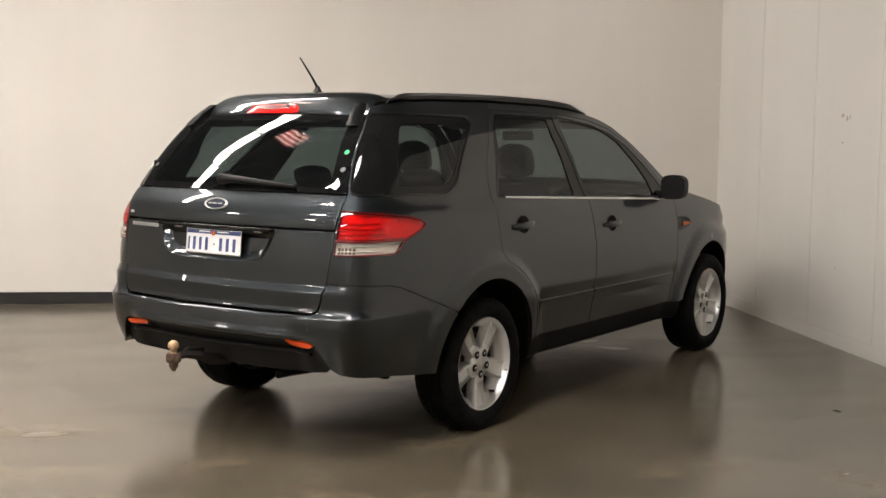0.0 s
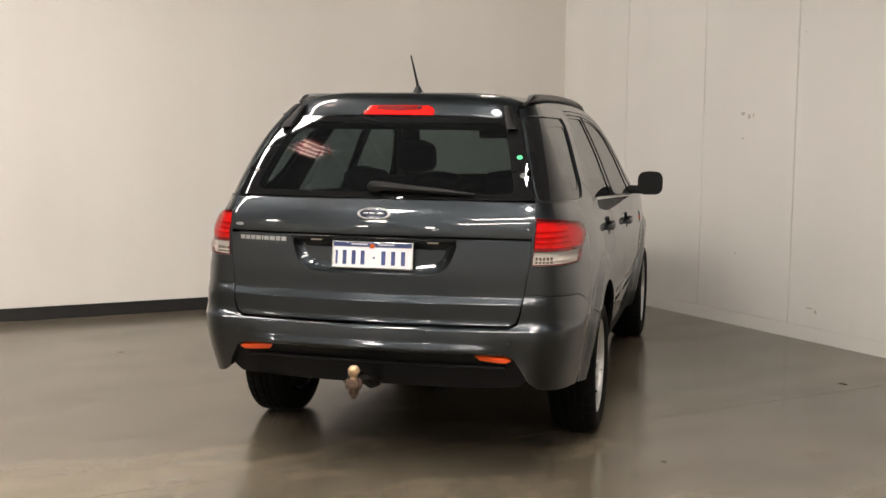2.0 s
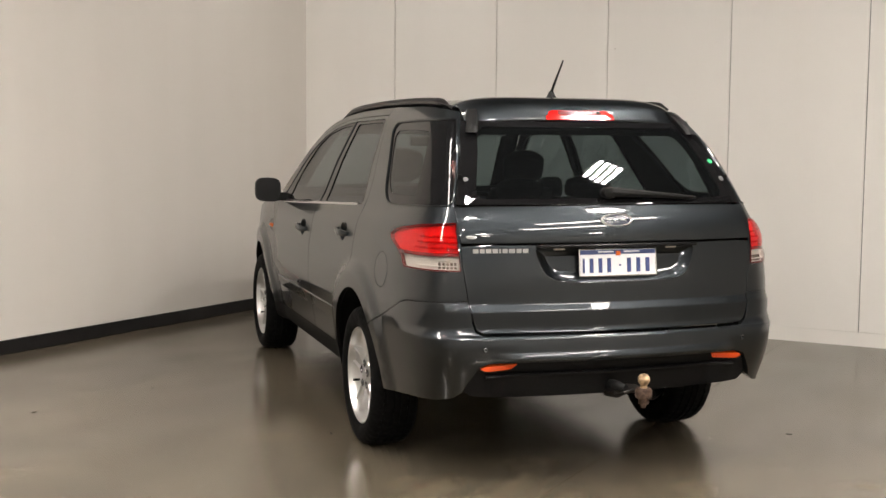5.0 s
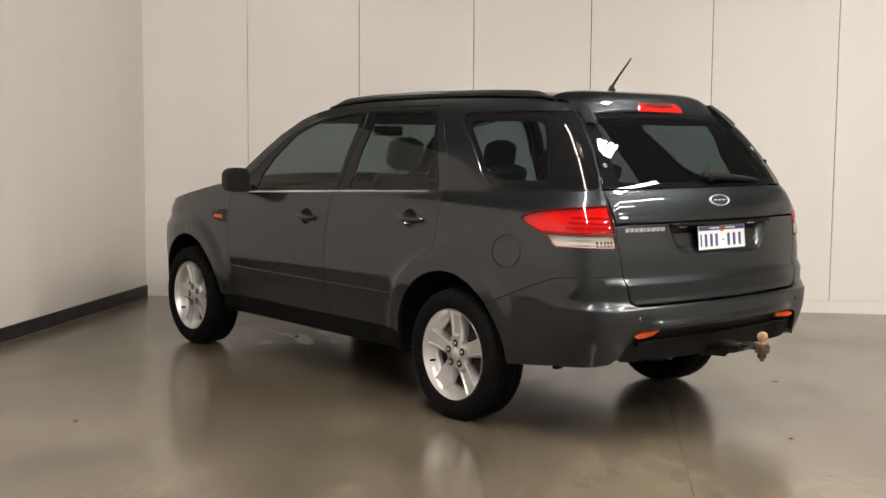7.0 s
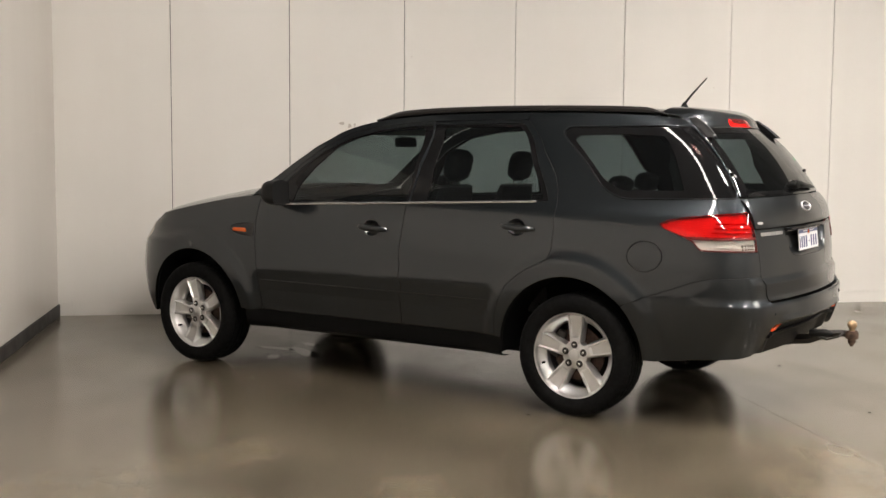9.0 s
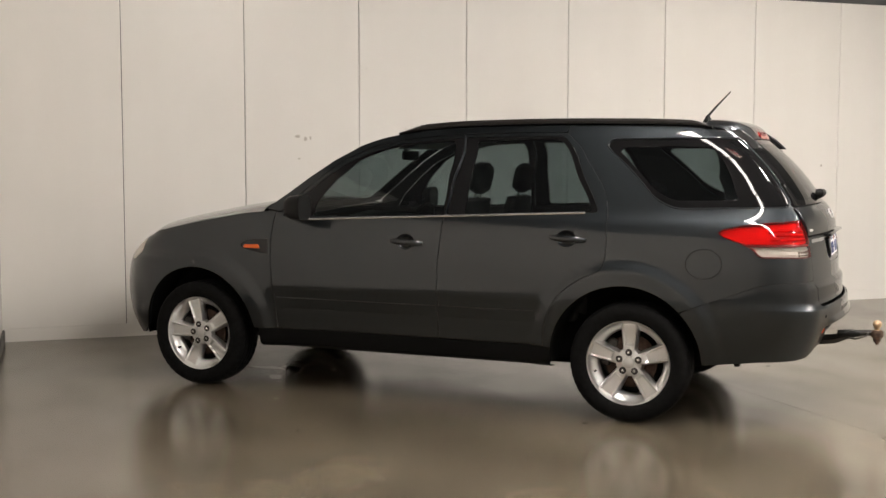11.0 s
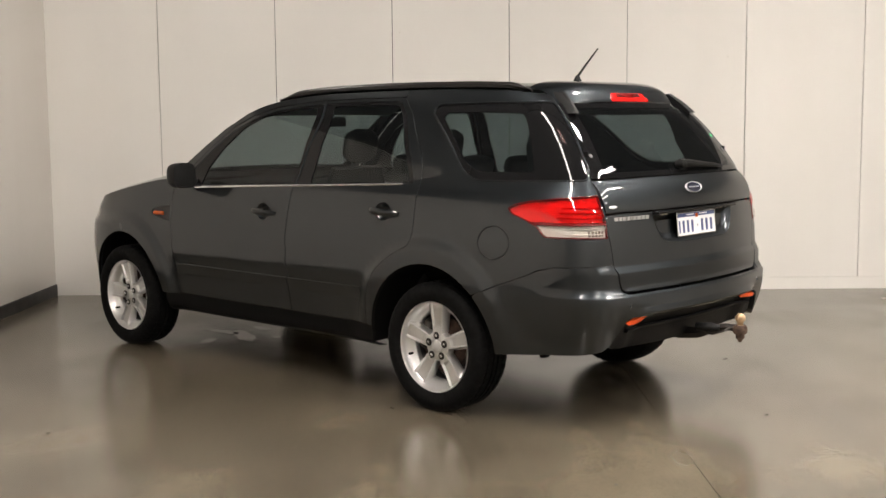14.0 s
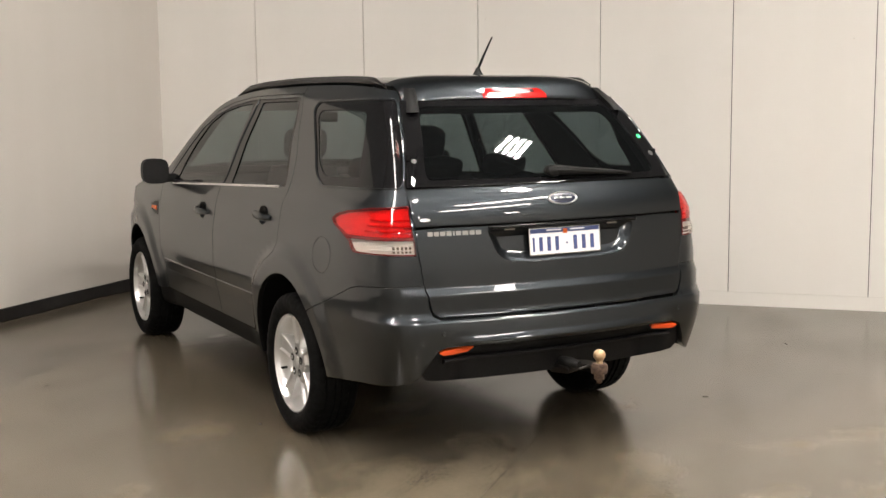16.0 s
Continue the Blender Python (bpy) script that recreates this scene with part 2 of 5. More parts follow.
# Both walls are made up, set close enough for the tailgate to reflect.
tagged(link("bounce_wall_west", box_bm(-14.85, -14.6, -14.6, 1.2, 0, ROOM_H), BOUNCE_WALL), "unseen pale wall, added to throw light back", "wall", kind="structure")
tagged(link("bounce_wall_south", box_bm(-14.6, 0.3, -14.85, -14.6, 0, ROOM_H), BOUNCE_WALL), "unseen pale wall, added to throw light back", "wall", kind="structure")
tagged(link("ceiling", box_bm(-14.85, 0.3, -14.85, 1.2, ROOM_H, ROOM_H + 0.2), CEILING_DARK), "dark unlit roof sheeting", "ceiling", kind="structure")
for k in range(4):
    y = -2.2 - 4.0 * k
    tagged(link("roof_beam", box_bm(-14.6, 0.0, y - 0.09, y + 0.09, ROOM_H - 0.36, ROOM_H - 0.02), CEILING_DARK), "dark steel roof beam under the sheeting", "beam", "roof beams")
skirt = tagged(link("baseboard", box_bm(-14.6, -0.012, -0.018, 0, 0, 0.102, 0.004), BLACK_PAINT), "black skirting board along the plaster wall", "skirting", kind="structure")
skirt.matrix_basis = pose(0, 0, 0, 0, 0, PHI)


def blot(name, points, thick, material, matrix):
    """A thin ragged patch."""
    bm = bmesh.new()
    lo = [bm.verts.new((x, y, 0)) for x, y in points]
    hi = [bm.verts.new((x * 0.97, y * 0.97, thick)) for x, y in points]
    bm.faces.new(hi)
    for i in range(len(lo)):
        k = (i + 1) % len(lo)
        bm.faces.new((lo[i], lo[k], hi[k], hi[i]))
    ob = link(name, bm, material)
    ob.matrix_basis = matrix
    return ob


def ragged(rx, ry, n, rough, seed):
    rnd = random.Random(seed)
    return [(rx * (1 + rough * (rnd.random() - 0.5)) * math.cos(math.tau * k / n), ry * (1 + rough * (rnd.random() - 0.5)) * math.sin(math.tau * k / n)) for k in range(n)]


# scuffs on the panel wall and marks on the floor
for k, (y, z, ry, rz) in enumerate(((-2.43, 1.665, 0.022, 0.012), (-2.50, 1.645, 0.015, 0.020), (-2.545, 1.655, 0.008, 0.018), (-2.44, 1.475, 0.013, 0.007), (-2.40, 0.57, 0.010, 0.006), (-3.20, 0.245, 0.035, 0.005), (-3.255, 0.225, 0.012, 0.014), (-3.05, 2.26, 0.006, 0.005), (-5.88, 2.03, 0.006, 0.005), (-7.88, 1.40, 0.014, 0.012), (-8.06, 0.29, 0.02, 0.012))):
    ob = blot("scuff_mark", ragged(ry, rz, 13, 0.9, k), 0.0008, SCUFF, Matrix.Translation((-0.0002, y, z)) @ Matrix.Rotation(radians(-90), 4, "Y") @ Matrix.Rotation(radians(90), 4, "Z"))
    tagged(ob, "small dark scuff on the white panel wall", "mark", "wall scuffs")
for k, (x, y, r) in enumerate(((-4.60, -1.435, 0.022), (-4.16, -3.11, 0.018), (-2.98, -5.17, 0.018), (-4.38, -5.04, 0.016), (-3.79, -1.55, 0.016), (-5.5, -4.1, 0.012), (-1.9, -3.6, 0.014), (-0.9, -4.35, 0.03))):
    ob = blot("floor_mark", ragged(r, r * 0.55, 11, 0.8, 40 + k), 0.0012, JOINT, pose(x, y, 0.0002, 0, 0, 40 * k))
    tagged(ob, "small dark chip mark on the concrete", "mark", "floor marks")
for k, (x, y, rx, ry, turn) in enumerate(((-2.02, -1.98, 0.22, 0.07, 20), (-1.85, -1.80, 0.17, 0.05, 55), (-2.20, -1.76, 0.10, 0.05, -10), (-1.72, -2.06, 0.12, 0.045, 35), (-1.62, -2.35, 0.13, 0.06, -30), (-2.08, -2.22, 0.06, 0.03, 10))):
    ob = blot("puddle", ragged(rx, ry, 34, 0.55, 70 + k), 0.0008, WATER, pose(x, y, 0.0002, 0, 0, turn))
    tagged(ob, "thin patch of spilt water on the concrete", "puddle", "spilt water")


def tube_light(x, y, z, turn, tubes=(0, 1, 2, 3), lit=FILL_TUBE):
    """A hanging high-bay fitting with four tubes; some hang unseen as added fill."""
    top = tagged(link("ceiling_or_fill_light", rbox_bm(0, 0, 0, 0.52, 0.42, 0.05), LAMP_BLACK), "black hanging tube light, some of them unseen added fill", "light", "high-bay lights")
    top.matrix_basis = pose(x, y, z, 0, 0, turn)
    for k in tubes:
        link("tube", rbox_bm(0, -0.150 + 0.100 * k, -0.040, 0.48, 0.045, 0.026), lit, top)
    for sx in (-0.2, 0.2):
        link("hanger", rbox_bm(sx, 0, (ROOM_H - z) / 2, 0.012, 0.012, ROOM_H - z), LAMP_STEEL, top)
    return top


def rbox_bm(cx, cy, cz, sx, sy, sz):
    return box_bm(cx - sx / 2, cx + sx / 2, cy - sy / 2, cy + sy / 2, cz - sz / 2, cz + sz / 2)


LAMP_Z = 4.0
FLAG_AT = (-5.46, -3.46)
FLAG_TURN = 88
tube_light(-3.62, -5.92, LAMP_Z, 18, lit=TUBE_NEAR)
# The second is unseen, added to lift the floor and the car's rear.
for lx, ly in ((-5.75, -5.3), (-8.6, -7.0)):
    tube_light(lx, ly, LAMP_Z, 10, lit=TUBE_NEAR)
# Unseen lamps, added to brighten the west and south walls the tailgate reflects.
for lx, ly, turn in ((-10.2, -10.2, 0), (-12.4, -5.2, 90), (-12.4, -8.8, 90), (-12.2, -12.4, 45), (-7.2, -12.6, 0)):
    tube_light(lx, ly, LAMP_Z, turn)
# Single-tube lamp made up over the car's nose to lift the dim corner.
tube_light(-1.2, -1.0, LAMP_Z, 0, (1,))
for lx, ly in [(-7.6 + 1.25 * k, -2.78) for k in range(-1, 3)] + [(-5.45, -7.4), (-4.2, -7.4), (-6.9, -8.7), (-5.65, -8.7)]:
    s = tagged(link("strip_light", rbox_bm(0, 0, 0, 1.22, 0.25, 0.05), LAMP_STEEL), "long hanging strip light with white diffuser", "light", "strip lights")
    s.matrix_basis = pose(lx, ly, LAMP_Z, 0, 0, -2)
    link("diffuser", rbox_bm(0, 0, -0.035, 1.18, 0.21, 0.03), STRIP, s)
    for sx in (-0.5, 0.5):
        link("hanger", rbox_bm(sx, 0, (ROOM_H - LAMP_Z) / 2, 0.012, 0.012, ROOM_H - LAMP_Z), LAMP_STEEL, s)

# a lamp with a striped flag stretched under it
s = tagged(link("strip_light", rbox_bm(0, 0, 0, 0.52, 0.36, 0.05), LAMP_STEEL), "short hanging light covered by a striped flag", "light", "strip lights")
s.matrix_basis = pose(*FLAG_AT, LAMP_Z + 0.06, 0, 0, FLAG_TURN)
link("diffuser", rbox_bm(0, 0, -0.035, 0.50, 0.34, 0.03), STRIP, s)
for sx in (-0.25, 0.25):
    link("hanger", rbox_bm(sx, 0, (ROOM_H - LAMP_Z - 0.06) / 2, 0.012, 0.012, ROOM_H - LAMP_Z - 0.06), LAMP_STEEL, s)
flag = tagged(new("flag"), "small red and white striped cloth flag under a light", "flag")
flag.matrix_basis = pose(*FLAG_AT, LAMP_Z - 0.03, 0, 0, FLAG_TURN)
for k in range(9):
    bm = bmesh.new()
    rows = []
    for i in range(13):
        x = -0.29 + 0.58 * i / 12
        sag = 0.012 * math.sin(i * 0.9) - 0.02 * (1 - (x / 0.29) ** 2)
        rows.append([bm.verts.new((x, y, sag)) for y in (-0.225 + 0.05 * k, -0.175 + 0.05 * k)])
    for a, b in zip(rows, rows[1:]):
        bm.faces.new((a[0], b[0], b[1], a[1]))
    bmesh.ops.solidify(bm, geom=bm.faces[:], thickness=0.002)
    link("stripe", bm, FLAG_WHITE if k % 2 else FLAG_RED, flag)
for sx in (-0.29, 0.29):
    link("flag_batten", rbox_bm(sx, 0.0, 0.006, 0.02, 0.46, 0.014), LAMP_STEEL, flag)
    for sy in (-0.2, 0.2):
        link("cord", rbox_bm(sx, sy, 0.045, 0.006, 0.006, 0.09), LAMP_STEEL, flag)

# ---- the car's shape ----
def smooth(points):
    """A monotone-safe smooth curve through (a, b) points, as a function of a."""
    a = np.array([p[0] for p in points], float)
    b = np.array([p[1] for p in points], float)
    d = np.diff(b) / np.diff(a)
    m = np.empty(len(a))
    m[0], m[-1] = d[0], d[-1]
    for i in range(1, len(a) - 1):
        m[i] = 0.0 if d[i - 1] * d[i] <= 0 else 2 * d[i - 1] * d[i] / (d[i - 1] + d[i])

    def value(x):
        x = min(max(x, a[0]), a[-1])
        i = min(max(int(np.searchsorted(a, x)) - 1, 0), len(a) - 2)
        h = a[i + 1] - a[i]
        u = (x - a[i]) / h
        return float((2 * u**3 - 3 * u**2 + 1) * b[i] + (u**3 - 2 * u**2 + u) * h * m[i] + (3 * u**2 - 2 * u**3) * b[i + 1] + (u**3 - u**2) * h * m[i + 1])

    return value


# half width by height, at the middle of the car
WIDE = smooth([(0.20, 0.80), (0.28, 0.850), (0.36, 0.872), (0.45, 0.887), (0.55, 0.903), (0.70, 0.918), (0.85, 0.917), (0.95, 0.908), (1.05, 0.892), (1.12, 0.871), (1.18, 0.838), (1.30, 0.790), (1.45, 0.728), (1.58, 0.664), (1.66, 0.612), (1.72, 0.56)])
# how much it narrows along the length
TAPER = smooth([(-1.2, 0.07), (-0.8, 0.022), (-0.5, 0.005), (-0.2, 0.0), (1.8, 0.0), (2.6, 0.012), (3.1, 0.04), (3.5, 0.10), (3.9, 0.2)])
# the rear and front ends by height, on the middle line
REAR = smooth([(0.20, -0.95), (0.36, -1.02), (0.45, -1.055), (0.53, -1.085), (0.56, -1.115), (0.582, -1.153), (0.588, -1.156), (0.592, -1.1555), (0.612, -1.1435), (0.617, -1.142), (0.66, -1.139), (0.672, -1.137), (0.677, -1.134), (0.688, -1.116), (0.692, -1.112), (0.70, -1.108), (0.72, -1.107), (0.784, -1.106), (0.788, -1.1045), (0.812, -1.086), (0.816, -1.0845), (0.90, -1.080), (1.00, -1.068), (1.07, -1.055), (1.10, -1.045), (1.16, -1.02), (1.222, -0.985), (1.26, -0.962), (1.40, -0.855), (1.50, -0.762), (1.60, -0.648), (1.66, -0.57), (1.72, -0.5)])
# the same beyond the dark insert, at the bumper's corners
CORNER = smooth([(0.20, -0.98), (0.30, -1.035), (0.36, -1.062), (0.45, -1.095), (0.53, -1.122), (0.60, -1.136), (0.66, -1.139)])
FRONT = smooth([(0.20, 3.45), (0.30, 3.62), (0.45, 3.72), (0.60, 3.74), (0.75, 3.72), (0.85, 3.66), (0.95, 3.5), (1.0, 3.3)])
BOW = 0.055


AXLES = (-0.02, 2.834)
HUB_Z = 0.342


def base_width(y, z):
    return WIDE(z) - TAPER(y)


def swell(y, z):
    """What the wheel arches add to the half width and the door crease takes."""
    w = 0.0
    for a in AXLES:
        r = math.hypot(y - a, z - HUB_Z)
        if r < 0.592:
            u = min(1.0, (0.592 - r) / 0.085)
            w += 0.024 * u * u * (3 - 2 * u) * (1.0 if a < 1 or y < a else 0.8) * min(1.0, max(0.0, (y + 0.60) / 0.12))
    if 0.4 < y < 2.3 and z < 0.70:
        u = (0.70 - z) / 0.09 if z > 0.61 else 1.0
        w -= 0.010 * u * u * (3 - 2 * u) * min(1.0, (y - 0.4) / 0.08, (2.3 - y) / 0.08)
    return w


def tuck(y, z):
    """The rear bumper's sides draw in towards the floor."""
    if y > -0.55 or z > 0.50:
        return 0.0
    u = min(1.0, (-0.55 - y) / 0.40)
    return 0.060 * ((0.50 - z) / 0.13) ** 2 * u * u * (3 - 2 * u)


def half_width(y, z):
    return base_width(y, z) + swell(y, z) - tuck(y, z)


def rear_y(x, z):
    """The rear face, bowed in plan."""
    y = REAR(z)
    if z < 0.66 and abs(x) > 0.46:
        k = min(1.0, (abs(x) - 0.46) / 0.14)
        y += (CORNER(z) - y) * k * k * (3 - 2 * k)
    return y + BOW * (x / 0.6) ** 2


def plan_point(s, z):
    """Round the car at one height: s 0 to 1 across the rear, 1 to 2 round the rear corner, 2 to 3 along the side."""
    r = 0.20 if z < 1.1 else max(0.10, 0.20 - 0.25 * (z - 1.1))
    ry = 0.42 if z < 1.1 else max(0.22, 0.42 - 0.45 * (z - 1.1))
    ya = (CORNER(z) if z < 0.66 else REAR(z)) + ry + 0.06
    xb = base_width(ya, z) - tuck(ya, z)
    xa = xb - r
    if s <= 1:
        return xa * s, rear_y(xa * s, z)
    if 2 <= s <= 3:
        y = ya + (s - 2) * (3.0 - ya)
        return half_width(y, z), y
    if s > 4:
        return 0.42 * (5 - s), FRONT(z) - 0.06 * (0.42 * (5 - s) / 0.42) ** 2
    if s > 3:
        u = s - 3
        p0 = Vector((half_width(3.0, z), 3.0))
        t0 = Vector((half_width(3.02, z) - half_width(2.98, z), 0.04)) / 0.04
        p3 = Vector((0.42, FRONT(z) - 0.06))
        p1 = p0 + t0 * 0.34
        p2 = p3 + Vector((1, -0.29)) * 0.3
        p = (1 - u) ** 3 * p0 + 3 * (1 - u) ** 2 * u * p1 + 3 * (1 - u) * u * u * p2 + u**3 * p3
        return p.x, p.y
    u = s - 1
    p0 = Vector((xa, rear_y(xa, z)))
    t0 = Vector((1, 2 * BOW * xa / 0.36))
    p3 = Vector((xb, ya))
    t3 = Vector((base_width(ya + 0.02, z) - base_width(ya - 0.02, z), 0.04)) / 0.04
    p1 = p0 + t0 * r * 0.72
    p2 = p3 - t3 * ry * 0.62
    p = (1 - u) ** 3 * p0 + 3 * (1 - u) ** 2 * u * p1 + 3 * (1 - u) * u * u * p2 + u**3 * p3
    return p.x + swell(p.y, z) * u * u * (3 - 2 * u), p.y


KNOTS = ((0.0, 0), (0.7, 1), (1.3, 2), (4.6, 3), (5.4, 4), (5.9, 5))


def skin(u, z):
    """The body's skin unrolled: u runs from the middle of the rear (0) round the corner and along the side; u below 0 is the other side."""
    a = abs(u)
    for (u0, s0), (u1, s1) in zip(KNOTS, KNOTS[1:]):
        if a <= u1:
            break
    x, y = plan_point(s0 + (a - u0) / (u1 - u0), z)
    return Vector((x if u >= 0 else -x, y, z))


def skin_normal(u, z, e=0.004):
    return (skin(u + e, z) - skin(u - e, z)).cross(skin(u, z + e) - skin(u, z - e)).normalized()


def at_x(x, z):
    """The unrolled place of a point on the rear, x metres off the middle."""
    lo, hi = 0.0, 1.3
    for _ in range(30):
        mid = (lo + hi) / 2
        lo, hi = (mid, hi) if skin(mid, z).x < abs(x) else (lo, mid)
    return (math.copysign(lo, x), z)


def at_y(y, z):
    """The unrolled place of a point on the side, y metres ahead of the rear axle."""
    lo, hi = 0.4, 5.4
    for _ in range(34):
        mid = (lo + hi) / 2
        lo, hi = (mid, hi) if skin(mid, z).y < y else (lo, mid)
    return (lo, z)

# ---- helpers for parts ----
from mathutils.geometry import delaunay_2d_cdt


def finish(me, material, angle=35):
    me.materials.append(material)
    for p in me.polygons:
        p.use_smooth = True
    me.set_sharp_from_angle(angle=radians(angle))


def part(name, bm, material, parent, label="", angle=35):
    me = bpy.data.meshes.new(name)
    bmesh.ops.recalc_face_normals(bm, faces=bm.faces[:])
    bm.to_mesh(me)
    bm.free()
    finish(me, material, angle)
    ob = new(name, me)
    ob.parent = parent
    if label:
        ob["label"] = label
    return ob


def raw_part(name, verts, faces, normals, material, parent, label=""):
    me = bpy.data.meshes.new(name)
    me.from_pydata(verts, [], faces)
    me.materials.append(material)
    for p in me.polygons:
        p.use_smooth = True
    me.normals_split_custom_set_from_vertices(normals)
    ob = new(name, me)
    ob.parent = parent
    if label:
        ob["label"] = label
    return ob


def rounded(poly, amount=0.02, steps=4):
    """The closed outline with its corners rounded off."""
    out = []
    n = len(poly)
    for i in range(n):
        a, b, c = Vector(poly[i - 1]), Vector(poly[i]), Vector(poly[(i + 1) % n])
        la, lc = (a - b).length, (c - b).length
        r = min(amount, la * 0.45, lc * 0.45)
        p, q = b + (a - b) / la * r, b + (c - b) / lc * r
        for k in range(steps + 1):
            t = k / steps
            w = (1 - t) ** 2 * p + 2 * t * (1 - t) * b + t * t * q
            out.append((w.x, w.y))
    return out


def area(poly):
    return sum(a[0] * b[1] - b[0] * a[1] for a, b in zip(poly, poly[1:] + poly[:1])) / 2


def grown(poly, d):
    """The closed outline moved outwards by d."""
    n, sign = len(poly), 1 if area(poly) > 0 else -1
    out = []
    for i in range(n):
        a, b, c = Vector(poly[i - 1]), Vector(poly[i]), Vector(poly[(i + 1) % n])
        e, f = (b - a).normalized(), (c - b).normalized()
        m = Vector((e.y, -e.x)) * sign
        k = Vector((f.y, -f.x)) * sign
        h = (m + k).normalized() if (m + k).length > 1e-6 else m
        w = b + h * d / max(0.5, h.dot(m))
        out.append((w.x, w.y))
    return out


def dense(poly, step):
    out = []
    for a, b in zip(poly, poly[1:] + poly[:1]):
        n = max(1, int(math.ceil(math.dist(a, b) / step)))
        out += [(a[0] + (b[0] - a[0]) * k / n, a[1] + (b[1] - a[1]) * k / n) for k in range(n)]
    return out


def inside(p, poly):
    hit, (x, y) = False, p
    for (x0, y0), (x1, y1) in zip(poly, poly[1:] + poly[:1]):
        if (y0 > y) != (y1 > y) and x < (x1 - x0) * (y - y0) / (y1 - y0) + x0:
            hit = not hit
    return hit


def tidy(poly):
    out = []
    for p in poly:
        if not out or math.dist(p, out[-1]) > 0.0015:
            out.append(p)
    if math.dist(out[0], out[-1]) < 0.0015:
        out.pop()
    return out


def crossed(poly, levels):
    """The closed outline with a corner wherever it crosses one of the levels."""
    out = []
    for a, b in zip(poly, poly[1:] + poly[:1]):
        out.append(a)
        cuts = [(c - a[1]) / (b[1] - a[1]) for c in levels if (a[1] - c) * (b[1] - c) < 0]
        out += [(a[0] + (b[0] - a[0]) * t, a[1] + (b[1] - a[1]) * t) for t in sorted(cuts)]
    return tidy(out)


def sheet(name, outline, holes, material, parent, label="", depth=0.0, flange=0.014, cell=0.04, gap=0.0, place=skin, normal=skin_normal, edge=0.0015, bulge=0.0, creases=()):
    """A pressed sheet on a surface given by place(u, v): its outline less its holes, with an edge that turns inwards."""
    loops = [tidy(dense(tidy(grown(tidy(outline), -gap) if gap else outline), cell))]
    loops += [tidy(dense(tidy(grown(tidy(h), gap) if gap else h), cell)) for h in holes]
    if creases:
        loops = [crossed(lp, creases) for lp in loops]
    loops = [lp if (area(lp) > 0) == (i == 0) else lp[::-1] for i, lp in enumerate(loops)]
    pts, edges = [], []
    for lp in loops:
        base = len(pts)
        pts += lp
        edges += [(base + i, base + (i + 1) % len(lp)) for i in range(len(lp))]
    rim = np.array(pts)
    lo, hi = rim.min(0), rim.max(0)
    levels = [j * cell for j in range(int(lo[1] / cell) - 1, int(hi[1] / cell) + 2)]
    if creases:
        levels = [z for z in levels if min(abs(z - c) for c in creases) > 0.3 * cell] + list(creases)
    for i in range(int(lo[0] / cell) - 1, int(hi[0] / cell) + 2):
        for z in levels:
            p = (i * cell, z)
            if inside(p, loops[0]) and not any(inside(p, h) for h in loops[1:]) and ((rim - p) ** 2).sum(1).min() > ((0.2 if z in creases else 0.45) * cell) ** 2:
                pts.append(p)
    vs, _, fs, *_ = delaunay_2d_cdt([Vector(p) for p in pts], edges, [], 0, 1e-5)
    keep = []
    for f in fs:
        c = sum((vs[i] for i in f), Vector((0, 0))) / 3
        if inside(c, loops[0]) and not any(inside(c, h) for h in loops[1:]):
            a, b, d = (vs[i] for i in f)
            keep.append(tuple(f) if (b - a).cross(d - a) > 0 else tuple(f)[::-1])
    verts, normals = [], []
    for v in vs:
        n = normal(v.x, v.y)
        lift = depth
        if bulge:
            near = math.sqrt(((rim - (v.x, v.y)) ** 2).sum(1).min())
            lift += bulge * min(1.0, near / 0.05) ** 0.5
        verts.append(place(v.x, v.y) + n * lift)
        normals.append(n)
    faces = list(keep)
    if flange:
        for lp in loops:
            k = len(lp)
            outs = []
            for i in range(k):
                t = (place(*lp[(i + 1) % k]) - place(*lp[i - 1])).normalized()
                n = normal(*lp[i])
                outs.append((n, t.cross(n).normalized()))
            for ring in range(4):
                for i in range(k):
                    n, o = outs[i]
                    q = place(*lp[i]) + n * depth
                    if ring < 2:
                        verts.append(q if ring == 0 else q + o * edge - n * edge)
                        normals.append((n if ring == 0 else (n * 0.3 + o).normalized()))
                    else:
                        verts.append(q + o * edge - n * (edge if ring == 2 else flange))
                        normals.append(o)
            base = len(verts) - 4 * k
            for ring in (0, 2):
                for i in range(k):
                    a, b = base + ring * k + i, base + ring * k + (i + 1) % k
                    faces.append((a, a + k, b + k, b))
    return raw_part(name, verts, faces, normals, material, parent, label)


def ring_tube(points, radius, segments=8, closed=False):
    """A round bar along points (Vectors); radius a number or one for each point."""
    bm = bmesh.new()
    n = len(points)
    rows = []
    for i, p in enumerate(points):
        a = points[i - 1] if (i or closed) else p
        b = points[(i + 1) % n] if (i < n - 1 or closed) else p
        t = (b - a).normalized()
        side = t.cross(Vector((0, 0, 1)))
        if side.length < 1e-3:
            side = t.cross(Vector((0, 1, 0)))
        side.normalize()
        up = side.cross(t)
        r = radius if isinstance(radius, (int, float)) else radius[i]
        rows.append([bm.verts.new(p + (side * math.cos(k * math.tau / segments) + up * math.sin(k * math.tau / segments)) * r) for k in range(segments)])
    pairs = list(zip(rows, rows[1:])) + ([(rows[-1], rows[0])] if closed else [])
    for a, b in pairs:
        for k in range(segments):
            bm.faces.new((a[k], a[(k + 1) % segments], b[(k + 1) % segments], b[k]))
    if not closed:
        bm.faces.new(rows[0])
        bm.faces.new(rows[-1][::-1])
    return bm


